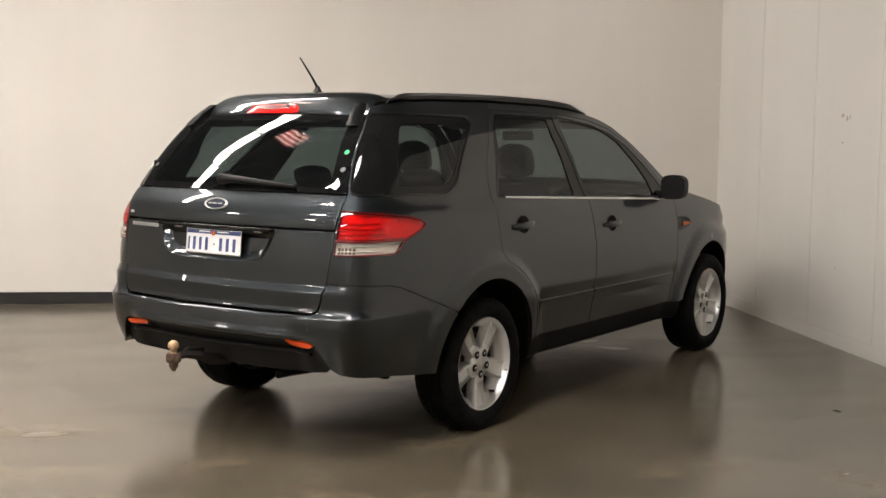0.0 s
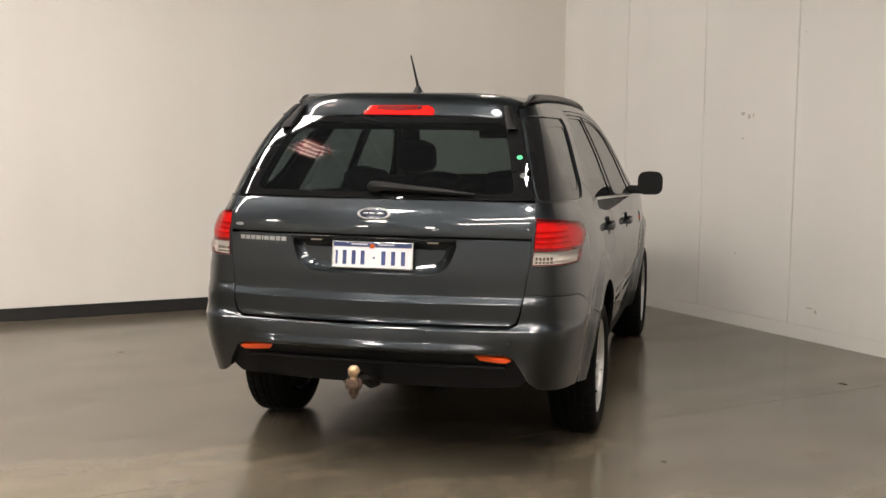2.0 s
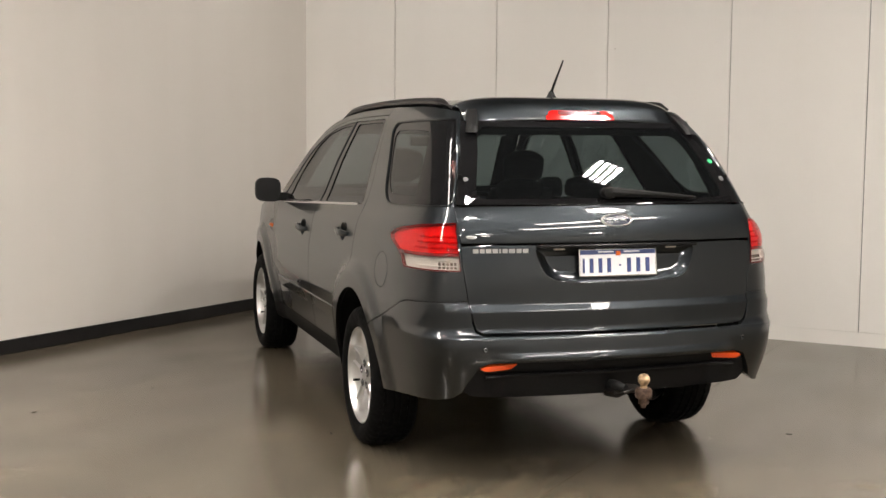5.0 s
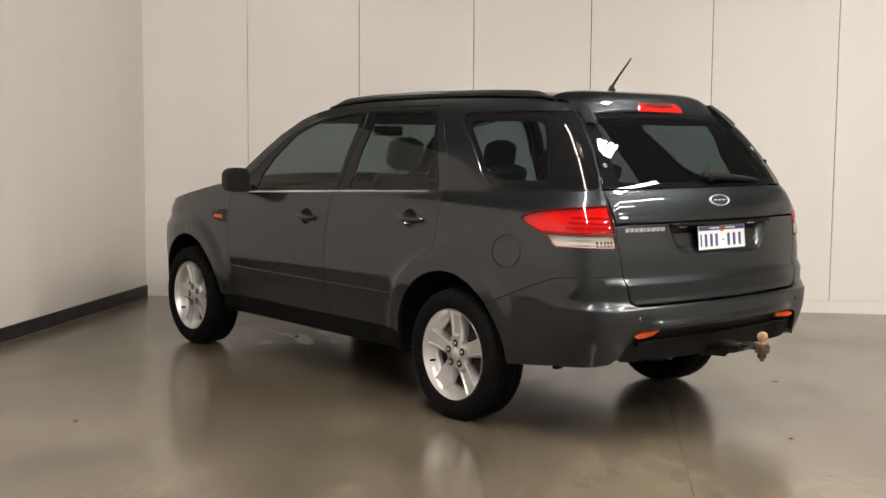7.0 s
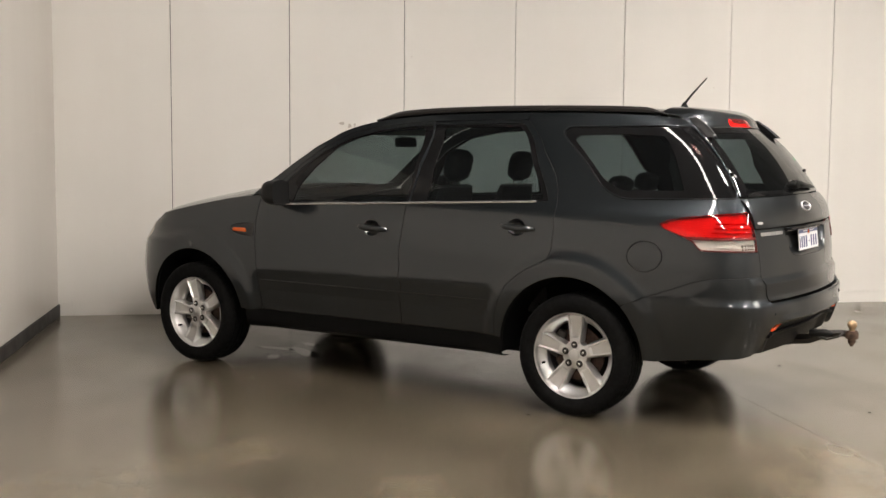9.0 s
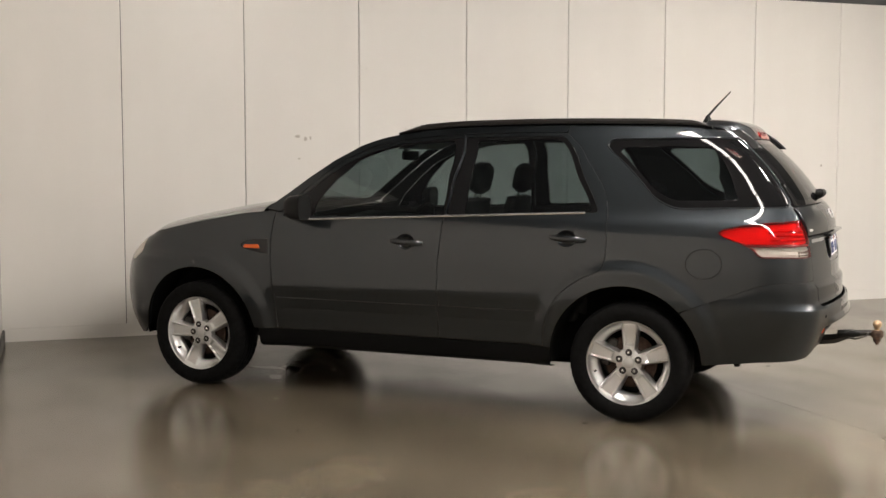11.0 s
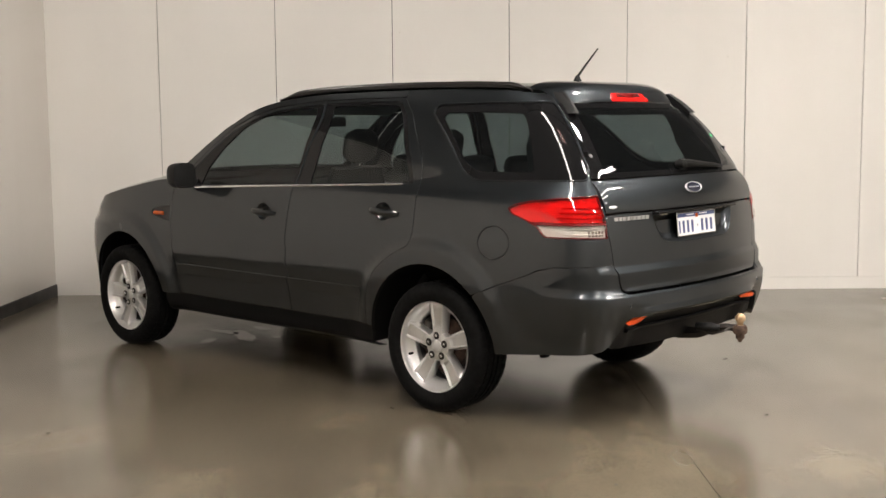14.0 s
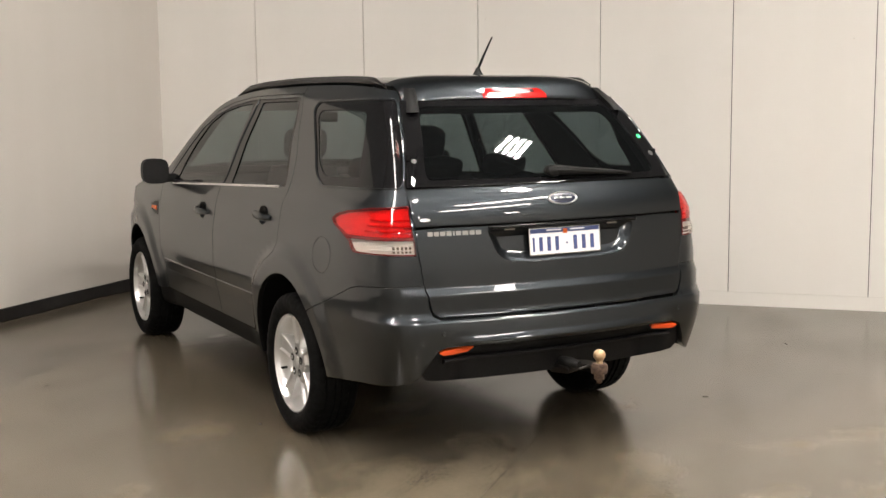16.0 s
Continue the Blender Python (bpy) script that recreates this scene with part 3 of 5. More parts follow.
def lathe(profile, segments=48, axis="X"):
    """A turned body from (offset along the axis, radius) pairs."""
    bm = bmesh.new()
    rows = []
    for o, r in profile:
        row = []
        for k in range(segments):
            c, s = math.cos(k * math.tau / segments), math.sin(k * math.tau / segments)
            row.append(bm.verts.new((o, r * c, r * s) if axis == "X" else (r * c, r * s, o) if axis == "Z" else (r * c, o, r * s)))
        rows.append(row)
    for a, b in zip(rows, rows[1:]):
        for k in range(segments):
            bm.faces.new((a[k], a[(k + 1) % segments], b[(k + 1) % segments], b[k]))
    return bm


def loft(rows, closed=False, caps=False):
    """A skin through rows of Vectors of equal length."""
    bm = bmesh.new()
    vs = [[bm.verts.new(p) for p in row] for row in rows]
    for a, b in zip(vs, vs[1:]):
        m = len(a)
        for k in range(m if closed else m - 1):
            bm.faces.new((a[k], a[(k + 1) % m], b[(k + 1) % m], b[k]))
    if caps:
        bm.faces.new(vs[0][::-1])
        bm.faces.new(vs[-1])
    return bm


def rbox(cx, cy, cz, sx, sy, sz, bevel=0.01, segments=3, m=None):
    bm = bmesh.new()
    bmesh.ops.create_cube(bm, size=1, matrix=Matrix.LocRotScale((cx, cy, cz), None, (sx, sy, sz)))
    if bevel:
        bmesh.ops.bevel(bm, geom=bm.edges[:], offset=bevel, segments=segments, affect="EDGES", profile=0.5)
    if m is not None:
        bmesh.ops.transform(bm, matrix=m, verts=bm.verts[:])
    return bm

# ---- the car ----
car = tagged(new("car"), "dark grey five-door wagon with tow ball on concrete floor", "car")
car.matrix_basis = pose(-3.547, -3.913, 0, 0, 0, -42.82)
car.empty_display_size = 0.2

TOP = smooth([(-0.6, 1.632), (-0.47, 1.652), (-0.3, 1.666), (0, 1.677), (0.5, 1.682), (1.0, 1.675), (1.3, 1.657), (1.55, 1.622), (1.74, 1.563), (1.90, 1.475), (2.05, 1.372), (2.18, 1.275), (2.34, 1.165)])
FENDER = smooth([(2.34, 1.150), (2.45, 1.140), (2.72, 1.095), (2.98, 1.045), (3.26, 0.98), (3.41, 0.94), (3.55, 0.89), (3.8, 0.84)])
DOOR_TOP = ((2.215, 1.150), (2.10, 1.262), (1.97, 1.372), (1.83, 1.474), (1.66, 1.552), (1.45, 1.600), (1.2, 1.625), (1.035, 1.633), (0.7, 1.640), (0.397, 1.640))
REAR_EDGE = ((0.397, 1.640), (0.242, 1.47), (0.136, 1.329), (0.106, 1.251), (0.090, 1.15), (0.086, 1.052), (0.089, 0.928), (0.105, 0.871), (0.145, 0.845), (0.211, 0.817), (0.280, 0.775), (0.336, 0.730), (0.395, 0.655), (0.432, 0.575), (0.450, 0.50), (0.455, 0.408))
B_CUT = ((1.040, 1.633), (1.066, 1.38), (1.089, 1.135), (1.108, 0.90), (1.118, 0.70), (1.119, 0.55), (1.119, 0.408))
A_CUT = ((2.247, 1.150), (2.262, 1.0), (2.263, 0.88), (2.256, 0.72), (2.245, 0.587), (2.236, 0.408))


GATE_CREASE = (0.780, 0.7855, 0.790, 0.810, 0.8145, 0.820)
BUMPER_CREASE = (0.560, 0.578, 0.5865, 0.593, 0.610, 0.6155, 0.622, 0.668, 0.675, 0.681)


def arch(axle, a0, a1, r=0.437, n=22):
    return [(AXLES[axle] + r * math.cos(radians(a0 + (a1 - a0) * k / n)), HUB_Z + r * math.sin(radians(a0 + (a1 - a0) * k / n))) for k in range(n + 1)]


def side_line(points):
    return [at_y(y, z) for y, z in points]


def flip(poly, sign):
    return [(u * sign, z) for u, z in poly]


GATE_SIDE = ((0.621, 0.693), (0.648, 0.708), (0.660, 0.74), (0.672, 0.805), (0.684, 0.88), (0.695, 0.961), (0.699, 1.081), (0.704, 1.16), (0.703, 1.233), (0.662, 1.36), (0.620, 1.48), (0.572, 1.60), (0.556, 1.640))
front_glass = rounded(side_line([(1.985, 1.122), (1.975, 1.215), (1.918, 1.292), (1.869, 1.352), (1.729, 1.477), (1.572, 1.545), (1.323, 1.585), (1.100, 1.598), (1.100, 1.38), (1.108, 1.158)]), 0.025)
rear_glass = rounded(side_line([(0.972, 1.160), (0.965, 1.38), (0.962, 1.602), (0.432, 1.606), (0.298, 1.389), (0.180, 1.188)]), 0.03)
front_dark = rounded(side_line([(2.195, 1.122), (2.10, 1.225), (1.96, 1.347), (1.82, 1.45), (1.65, 1.528), (1.44, 1.578), (1.2, 1.604), (1.048, 1.612), (1.072, 1.36), (1.094, 1.150)]), 0.015)
rear_dark = rounded(side_line([(1.082, 1.150), (1.058, 1.36), (1.034, 1.614), (0.416, 1.620), (0.262, 1.389), (0.150, 1.184)]), 0.02)
quarter_dark = rounded(side_line([(0.145, 1.556), (0.118, 1.596), (-0.25, 1.600)]) + [at_x(0.580, 1.600), at_x(0.634, 1.46), at_x(0.7085, 1.230)] + side_line([(-0.605, 1.222), (-0.285, 1.214), (-0.172, 1.264), (-0.06, 1.385), (0.0, 1.44)]), 0.045)
quarter_clear = rounded(side_line([(0.070, 1.533), (0.045, 1.558), (-0.25, 1.560), (-0.47, 1.550), (-0.61, 1.30), (-0.63, 1.262), (-0.27, 1.255), (-0.155, 1.315)]), 0.04)
lamp = rounded(side_line([(-0.525, 1.088), (-0.575, 1.112), (-0.645, 1.127), (-0.80, 1.145)]) + [at_x(0.706, 1.158), at_x(0.703, 0.953)] + side_line([(-0.760, 0.957), (-0.735, 0.977), (-0.717, 1.00), (-0.63, 1.037), (-0.553, 1.064)]), 0.012)


def lamp_split(low):
    """The red upper or the clear lower part of the tail lamp."""
    if low:
        return rounded([at_x(0.7035, 0.955), at_x(0.705, 1.020)] + side_line([(-0.690, 1.018), (-0.719, 1.000), (-0.739, 0.976), (-0.763, 0.959)]), 0.006)
    return rounded(side_line([(-0.525, 1.088), (-0.575, 1.112), (-0.645, 1.127), (-0.80, 1.145)]) + [at_x(0.7065, 1.158), at_x(0.705, 1.025)] + side_line([(-0.675, 1.023), (-0.63, 1.037), (-0.553, 1.064)]), 0.008)


def door_handle(sign, y, z, door):
    """A bar handle over a pressed bowl."""
    w = half_width(y, z)
    rows = []
    for k in range(13):
        a = -1 + 2 * k / 12
        yy = y + 0.108 * a
        out = w + 0.034 - 0.022 * a**4 - 0.010 * a * a
        h = 0.019 * (1 - 0.45 * abs(a) ** 3)
        d = 0.011
        rows.append([Vector((sign * (out + d * math.cos(t)), yy, z + 0.006 * a + h * math.sin(t))) for t in [math.tau * q / 10 for q in range(10)]])
    part("handle", loft(rows, closed=True, caps=True), CAR_PAINT, door, "body-coloured bar handle")
    bm = lathe([(-0.030, 0.004), (-0.027, 0.024), (-0.016, 0.042), (0.0005, 0.052)], 24)
    bmesh.ops.transform(bm, matrix=Matrix.Translation((sign * w, y + 0.01, z)) @ Matrix.Diagonal((sign, 1.12, 0.92, 1)), verts=bm.verts[:])
    part("handle_bowl", bm, CAR_PAINT, door)


def mirror(sign, door):
    base = Vector((sign * 0.978, 2.035, 1.185))
    rows = []
    for k in range(11):
        a = k / 10
        y = -0.075 + 0.125 * a
        s = (1 - max(0.0, a - 0.15) ** 2.6 * 1.05) ** 0.5 if a < 1 else 0.12
        row = []
        for q in range(24):
            t = math.tau * q / 24
            c, n = math.cos(t), math.sin(t)
            cx = math.copysign(abs(c) ** 0.55, c) * 0.082 * s
            cz = math.copysign(abs(n) ** 0.6, n) * 0.078 * s
            row.append(base + Vector((sign * (cx + 0.022), y, cz - 0.012 * (cx < 0) * abs(cx) * 4)))
        rows.append(row)
    m = part("mirror", loft(rows, closed=True, caps=True), MATT_BLACK, door, "black door mirror housing")
    rows = []
    for f, dy in ((1.0, 0.0), (0.93, 0.0), (0.90, 0.008)):
        rows.append([base + Vector((sign * (math.copysign(abs(math.cos(t)) ** 0.55, math.cos(t)) * 0.079 * f + 0.022), -0.077 + dy, math.copysign(abs(math.sin(t)) ** 0.6, math.sin(t)) * 0.074 * f)) for t in [math.tau * q / 24 for q in range(24)]])
    part("mirror_rim", loft(rows, closed=True), MATT_BLACK, m)
    rows = [[base + Vector((sign * (math.copysign(abs(math.cos(t)) ** 0.55, math.cos(t)) * 0.072 * f + 0.022), -0.0725, math.copysign(abs(math.sin(t)) ** 0.6, math.sin(t)) * 0.068 * f)) for t in [math.tau * q / 24 for q in range(24)]] for f in (1.0, 0.5, 0.02)]
    part("mirror_glass", loft(rows, closed=True), MIRROR, m, "silvered mirror glass")
    part("mirror_arm", rbox(sign * 0.90, 2.065, 1.135, 0.12, 0.07, 0.055, 0.018), MATT_BLACK, m)


def door(name, sign, outline, dark, glass, tint, handle_at):
    holes = [flip(dark, sign)]
    bowl = [at_y(handle_at[0] + 0.01 + 0.056 * math.cos(t), handle_at[1] + 0.046 * math.sin(t)) for t in [math.tau * k / 24 for k in range(24)]]
    holes.append(flip(bowl, sign))
    d = sheet(name, flip(outline, sign), holes, CAR_PAINT, car, "dark grey painted door panel", gap=0.003, cell=0.03)
    sheet("window_frame", flip(grown(dark, -0.001), sign), [flip(glass, sign)], GLOSS_BLACK, d, "gloss black window surround", depth=-0.004, flange=0.012)
    sheet("window", flip(grown(glass, 0.004), sign), [], tint, d, "tinted side window glass", depth=-0.009, flange=0.0)
    door_handle(sign, *handle_at, d)
    return d


front_door_line = rounded(side_line(list(A_CUT[::-1]) + list(DOOR_TOP[:8]) + list(B_CUT)), 0.006)
rear_door_line = rounded(side_line([(B_CUT[i][0], B_CUT[i][1]) for i in range(len(B_CUT) - 1, -1, -1)] + list(DOOR_TOP[8:]) + list(REAR_EDGE[1:])), 0.006)
frame_line = side_line([(2.330, 1.165)] + [(y, TOP(y)) for y in (2.25, 2.18, 2.05, 1.9, 1.74, 1.64, 1.55, 1.42, 1.3, 1.15, 1.0, 0.75, 0.5, 0.397)] + list(DOOR_TOP[::-1]))
quarter_line = side_line(list(REAR_EDGE) + [(0.435, 0.402)]) + side_line(arch(0, 8, 136, n=26)) + side_line([(-0.375, 0.662), (-0.47, 0.699), (-0.59, 0.743), (-0.726, 0.797), (-0.81, 0.818)]) + [at_x(0.676, 0.828)] + [at_x(x, z) for x, z in GATE_SIDE[4:]] + side_line([(y, TOP(y)) for y in (-0.47, -0.3, -0.1, 0.1, 0.25, 0.397)])
bumper_half = [(at_x(0.621, 0.684)), at_x(0.653, 0.700), at_x(0.666, 0.738), at_x(0.675, 0.805), at_x(0.676, 0.826)] + side_line([(-0.81, 0.816), (-0.726, 0.795), (-0.59, 0.741), (-0.47, 0.697), (-0.375, 0.660)]) + side_line(arch(0, 137, 178, n=10)) + side_line([(-0.470, 0.358), (-0.60, 0.368), (-0.74, 0.385)]) + [at_x(0.790, 0.398), at_x(0.735, 0.412), at_x(0.700, 0.44), at_x(0.672, 0.50), at_x(0.640, 0.552), at_x(0.600, 0.568)]
fender_line = side_line(list(A_CUT) + [(2.33, 0.40)]) + side_line(arch(1, 172, 4, n=28)) + [(4.95, 0.30), (5.4, 0.27), (5.9, 0.27), (5.9, 0.84)] + side_line([(3.6, 0.872)]) + side_line([(y, FENDER(y)) for y in (3.5, 3.41, 3.26, 3.1, 2.98, 2.85, 2.72, 2.55, 2.45, 2.36)]) + side_line([(2.30, 1.155)])
head_lamp = rounded(side_line([(3.30, 0.945), (3.42, 0.915), (3.52, 0.875), (3.50, 0.80), (3.42, 0.80), (3.34, 0.86)]), 0.02)
side_flash = rounded(side_line([(2.280, 0.975), (2.290, 0.885), (2.36, 0.893), (2.44, 0.905), (2.488, 0.925), (2.47, 0.95), (2.40, 0.968)]), 0.016)
FUEL = [at_y(-0.460 + 0.098 * math.cos(t), 0.915 + 0.081 * math.sin(t)) for t in [math.tau * k / 40 for k in range(40)]]
liner_line = side_line([(y, TOP(y) - 0.012) for y in (0.397, 0.5, 0.75, 1.0, 1.3, 1.55, 1.74, 1.9, 2.05, 2.18, 2.30)]) + side_line([(2.36, 1.12), (2.72, 1.06), (3.2, 0.95)]) + side_line([(3.27, 0.40)]) + side_line(arch(1, 8, 172, r=0.445)) + side_line([(2.3, 0.34), (1.4, 0.34), (0.46, 0.34)]) + side_line(arch(0, 4, 176, r=0.445)) + side_line([(-0.50, 0.40), (-0.7, 0.42)]) + [at_x(0.70, 0.46), at_x(0.69, 0.70), at_x(0.692, 0.85), at_x(0.706, 0.961), at_x(0.712, 1.10), at_x(0.712, 1.233), at_x(0.672, 1.36), at_x(0.632, 1.48), at_x(0.585, 1.60)] + side_line([(y, TOP(y) - 0.012) for y in (-0.42, -0.3, -0.1, 0.1, 0.25)])

for sign in (1, -1):
    d = door("front_door", sign, front_door_line, front_dark, front_glass, TINT_FRONT, (1.315, 0.986))
    mirror(sign, d)
    d = door("rear_door", sign, rear_door_line, rear_dark, rear_glass, TINT_REAR, (0.310, 1.033))
    sheet("roof_frame", flip(frame_line, sign), [], CAR_PAINT, car, "", gap=0.003)
    q = sheet("quarter_panel", flip(quarter_line, sign), [flip(quarter_dark, sign), flip(lamp, sign)] + ([flip(FUEL, -1)] if sign < 0 else []), CAR_PAINT, car, "dark grey rear quarter panel", gap=0.002, cell=0.024, creases=GATE_CREASE)
    sheet("window_surround", flip(grown(quarter_dark, -0.001), sign), [flip(quarter_clear, sign)], GLOSS_BLACK, q, "gloss black glazed edge", depth=-0.003, flange=0.012)
    sheet("window", flip(grown(quarter_clear, 0.004), sign), [], TINT_REAR, q, "dark tinted quarter window", depth=-0.006, flange=0.0)
    lip = [skin(u, z) + skin_normal(u, z) * 0.0005 for u, z in flip(tidy(dense(tidy(grown(quarter_dark, 0.004)), 0.03)), sign)]
    part("window_lip", ring_tube(lip, 0.0045, 8, closed=True), CAR_PAINT, q, "rounded painted edge round the quarter window")
    trim = side_line([(-0.44, 1.585), (-0.50, 1.40), (-0.57, 1.23)]) + [at_x(0.690, 1.23), at_x(0.640, 1.40), at_x(0.575, 1.585)]
    sheet("pillar_trim", flip(trim, sign), [], TRIM_BLACK, q, "dark inner pillar trim", depth=-0.05, flange=0.0, cell=0.05)
    if sign < 0:
        sheet("fuel_flap", flip(grown(FUEL, -0.003), -1), [], CAR_PAINT, q, "round fuel filler flap", flange=0.02)
    f = sheet("front_fender", flip(fender_line, sign), [flip(head_lamp, sign), flip(side_flash, sign)], CAR_PAINT, car, "dark grey front wing", gap=0.003, cell=0.028)
    sheet("headlight", flip(grown(head_lamp, -0.002), sign), [], LAMP_CLEAR, f, "clear headlight lens", depth=0.003)
    s = sheet("side_repeater", flip(grown(side_flash, -0.001), sign), [], PLASTIC, f, "black repeater surround", depth=-0.002)
    sheet("repeater_lens", flip(rounded(side_line([(2.345, 0.915), (2.352, 0.938), (2.455, 0.936), (2.462, 0.917)]), 0.006), sign), [], ORANGE, s, "orange indicator lens", depth=0.006, flange=0.01)
    sheet("body_liner", flip(liner_line, sign), [flip(grown(h, 0.004), sign) for h in (front_dark, rear_dark, quarter_dark)], TRIM_BLACK, car, "", depth=-0.020, flange=0.0, cell=0.06)
    # tail lamp
    t = sheet("tail_light", flip(grown(lamp, -0.002), sign), [flip(grown(lamp_split(False), -0.004), sign), flip(grown(lamp_split(True), -0.003), sign)], LAMP_DARK, car, "red and clear rear lamp cluster", depth=0.004, flange=0.034, cell=0.03)
    sheet("red_lens", flip(grown(lamp_split(False), -0.003), sign), [], LAMP_RED, t, "glossy red lens", depth=0.004, flange=0.0, bulge=0.010, cell=0.025)
    sheet("clear_lens", flip(grown(lamp_split(True), -0.002), sign), [], LENS_CLEAR, t, "clear lens strip", depth=0.004, flange=0.0, bulge=0.008, cell=0.02)
    sheet("reflector_bowl", flip(grown(lamp, 0.002), sign), [], LAMP_IN, t, "silvered lamp reflector", depth=-0.012, flange=0.0, cell=0.03)
    for z0, z1 in ((1.050, 1.055), (1.074, 1.079), (1.098, 1.102)):
        sheet("lamp_rib", flip([at_x(0.712, z0), at_x(0.712, z1)] + side_line([(-0.80 - 0.3 * (z1 - 1.03), z1), (-0.80 - 0.3 * (z1 - 1.03), z0)]), sign), [], LAMP_RIB, t, depth=-0.006, flange=0.006, cell=0.03)
    for z0, z1 in ((0.975, 0.977), (0.999, 1.001)):
        sheet("lamp_rib", flip([at_x(0.712, z0), at_x(0.712, z1)] + side_line([(-0.84, z1), (-0.84, z0)]), sign), [], LAMP_IN, t, depth=-0.006, flange=0.006, cell=0.03)
    for xx in (0.722, 0.738, 0.754, 0.770, 0.786):
        sheet("lamp_rib", flip([at_x(xx, 0.966), at_x(xx + 0.007, 0.966), at_x(xx + 0.007, 0.992), at_x(xx, 0.992)], sign), [], LAMP_CELL, t, depth=-0.008, flange=0.004, cell=0.03)
    # chrome strip along the window line
    rows = []
    for k in range(33):
        y = 2.03 - k * (2.03 - 0.225) / 32
        z = 1.189 - 0.041 * y
        w = half_width(y, z)
        rows.append([Vector((sign * (w + a), y, z + b)) for a, b in ((-0.004, 0.007), (0.004, 0.006), (0.008, 0.0), (0.006, -0.006), (-0.004, -0.008))])
    part("chrome_strip", loft(rows, closed=True, caps=True), CHROME, car, "bright chrome waist strip")
    # lower door mouldings
    for y0, y1 in ((0.500, 1.113), (1.126, 2.232)):
        rows = []
        for k in range(15):
            y = y0 + (y1 - y0) * k / 14
            e = 0.55 if k in (0, 14) else 1.0
            rows.append([Vector((sign * (half_width(y, z) + dx * e), y, z)) for z, dx in ((0.611, -0.004), (0.609, 0.005), (0.606, 0.0078), (0.600, 0.0072), (0.565, 0.0030), (0.530, -0.0015), (0.524, -0.0022), (0.520, -0.004), (0.512, -0.008))])
        part("door_moulding", loft(rows, closed=True, caps=True), CAR_PAINT, car, "body-coloured lower door moulding")
    # sill: body paint facing down, its shade put into a near-black colour
    rows = []
    for k in range(25):
        y = 0.416 + k * (2.365 - 0.416) / 24
        rows.append([Vector((sign * (half_width(y, max(0.29, z)) - 0.003 + dx), y, z)) for z, dx in ((0.402, 0), (0.37, 0), (0.335, 0), (0.305, -0.004), (0.285, -0.03), (0.280, -0.10))])
    part("sill", loft(rows), SILL, car, "lower sill, body paint darkened as in shade")
    # arch liners
    for a in (0, 1):
        rows = []
        for k in range(25):
            t = radians(-4 + 180 * k / 24)
            edge = half_width(AXLES[a] + 0.43 * math.cos(t), max(0.32, HUB_Z + 0.43 * math.sin(t)))
            rows.append([Vector((sign * x, AXLES[a] + r * math.cos(t), HUB_Z + r * math.sin(t))) for x, r in ((edge - 0.002, 0.437), (edge - 0.018, 0.432), (edge - 0.03, 0.445), (0.62, 0.445), (0.55, 0.36), (0.50, 0.05))])
        part("wheel_arch", loft(rows), UNDER, car, "black wheel arch liner")

# rear bumper, all across
bumper_line = bumper_half + [(0.0, 0.568)] + flip(bumper_half[::-1], -1) + [(0.0, 0.684)]
bumper = sheet("rear_bumper", bumper_line, [], CAR_PAINT, car, "dark grey rear bumper with a crease", gap=0.0012, flange=0.034, cell=0.03, creases=BUMPER_CREASE)
valance_half = [at_x(0.598, 0.566), at_x(0.638, 0.550), at_x(0.670, 0.499), at_x(0.698, 0.44), at_x(0.66, 0.405), at_x(0.4, 0.385)]
REFLECT = rounded([at_x(0.470, 0.554), at_x(0.612, 0.551), at_x(0.634, 0.542), at_x(0.612, 0.531), at_x(0.49, 0.533)], 0.006)
valance = sheet("bumper_valance", valance_half + [(0, 0.385)] + flip(valance_half[::-1], -1) + [(0, 0.566)], [], VALANCE, bumper, "black textured lower bumper insert", depth=-0.030)
for sign in (1, -1):
    sheet("reflector", flip(REFLECT, sign), [], ORANGE_RED, car, "orange-red bumper reflector", depth=-0.006, flange=0.026)
    for x in (0.62,):
        bm = lathe([(0.0, 0.001), (0.003, 0.008), (0.0, 0.0105), (-0.006, 0.011)], 14, "Y")
        p = skin(*at_x(x * sign, 0.628))
        bmesh.ops.transform(bm, matrix=Matrix.Translation(p - Vector((0, 0.0005, 0))) @ Matrix.Diagonal((1, -1, 1, 1)), verts=bm.verts[:])
        part("parking_sensor", bm, CAR_PAINT, bumper)
# ridge across the valance
rows = []
for k in range(41):
    x = -0.60 + 1.2 * k / 40
    y = rear_y(x, 0.50) + 0.022
    rows.append([Vector((x, y + a, 0.50 + b)) for a, b in ((0.02, 0.012), (-0.008, 0.010), (-0.012, 0.004), (-0.006, -0.006), (0.02, -0.01))])
part("valance_ridge", loft(rows, closed=True, caps=True), VALANCE, bumper)

# tailgate
gate = [at_x(x, z) for x, z in GATE_SIDE]
low = gate[:6] + [at_x(0.698, 1.060), at_x(0.6, 1.066), at_x(0.395, 1.064), (at_x(0.385, 1.066))]
RECESS = rounded([at_x(-0.385, 1.052), at_x(-0.345, 0.945), at_x(-0.30, 0.914), at_x(-0.2, 0.903), at_x(0.2, 0.903), at_x(0.30, 0.914), at_x(0.345, 0.945), at_x(0.385, 1.052)], 0.03)
tailgate = sheet("tailgate", low + flip(low[::-1], -1), [RECESS], CAR_PAINT, car, "dark grey tailgate with plate recess", gap=0.003, cell=0.03, creases=GATE_CREASE)
upper = [at_x(0.698, 1.072), at_x(0.703, 1.14), at_x(0.704, 1.218)]


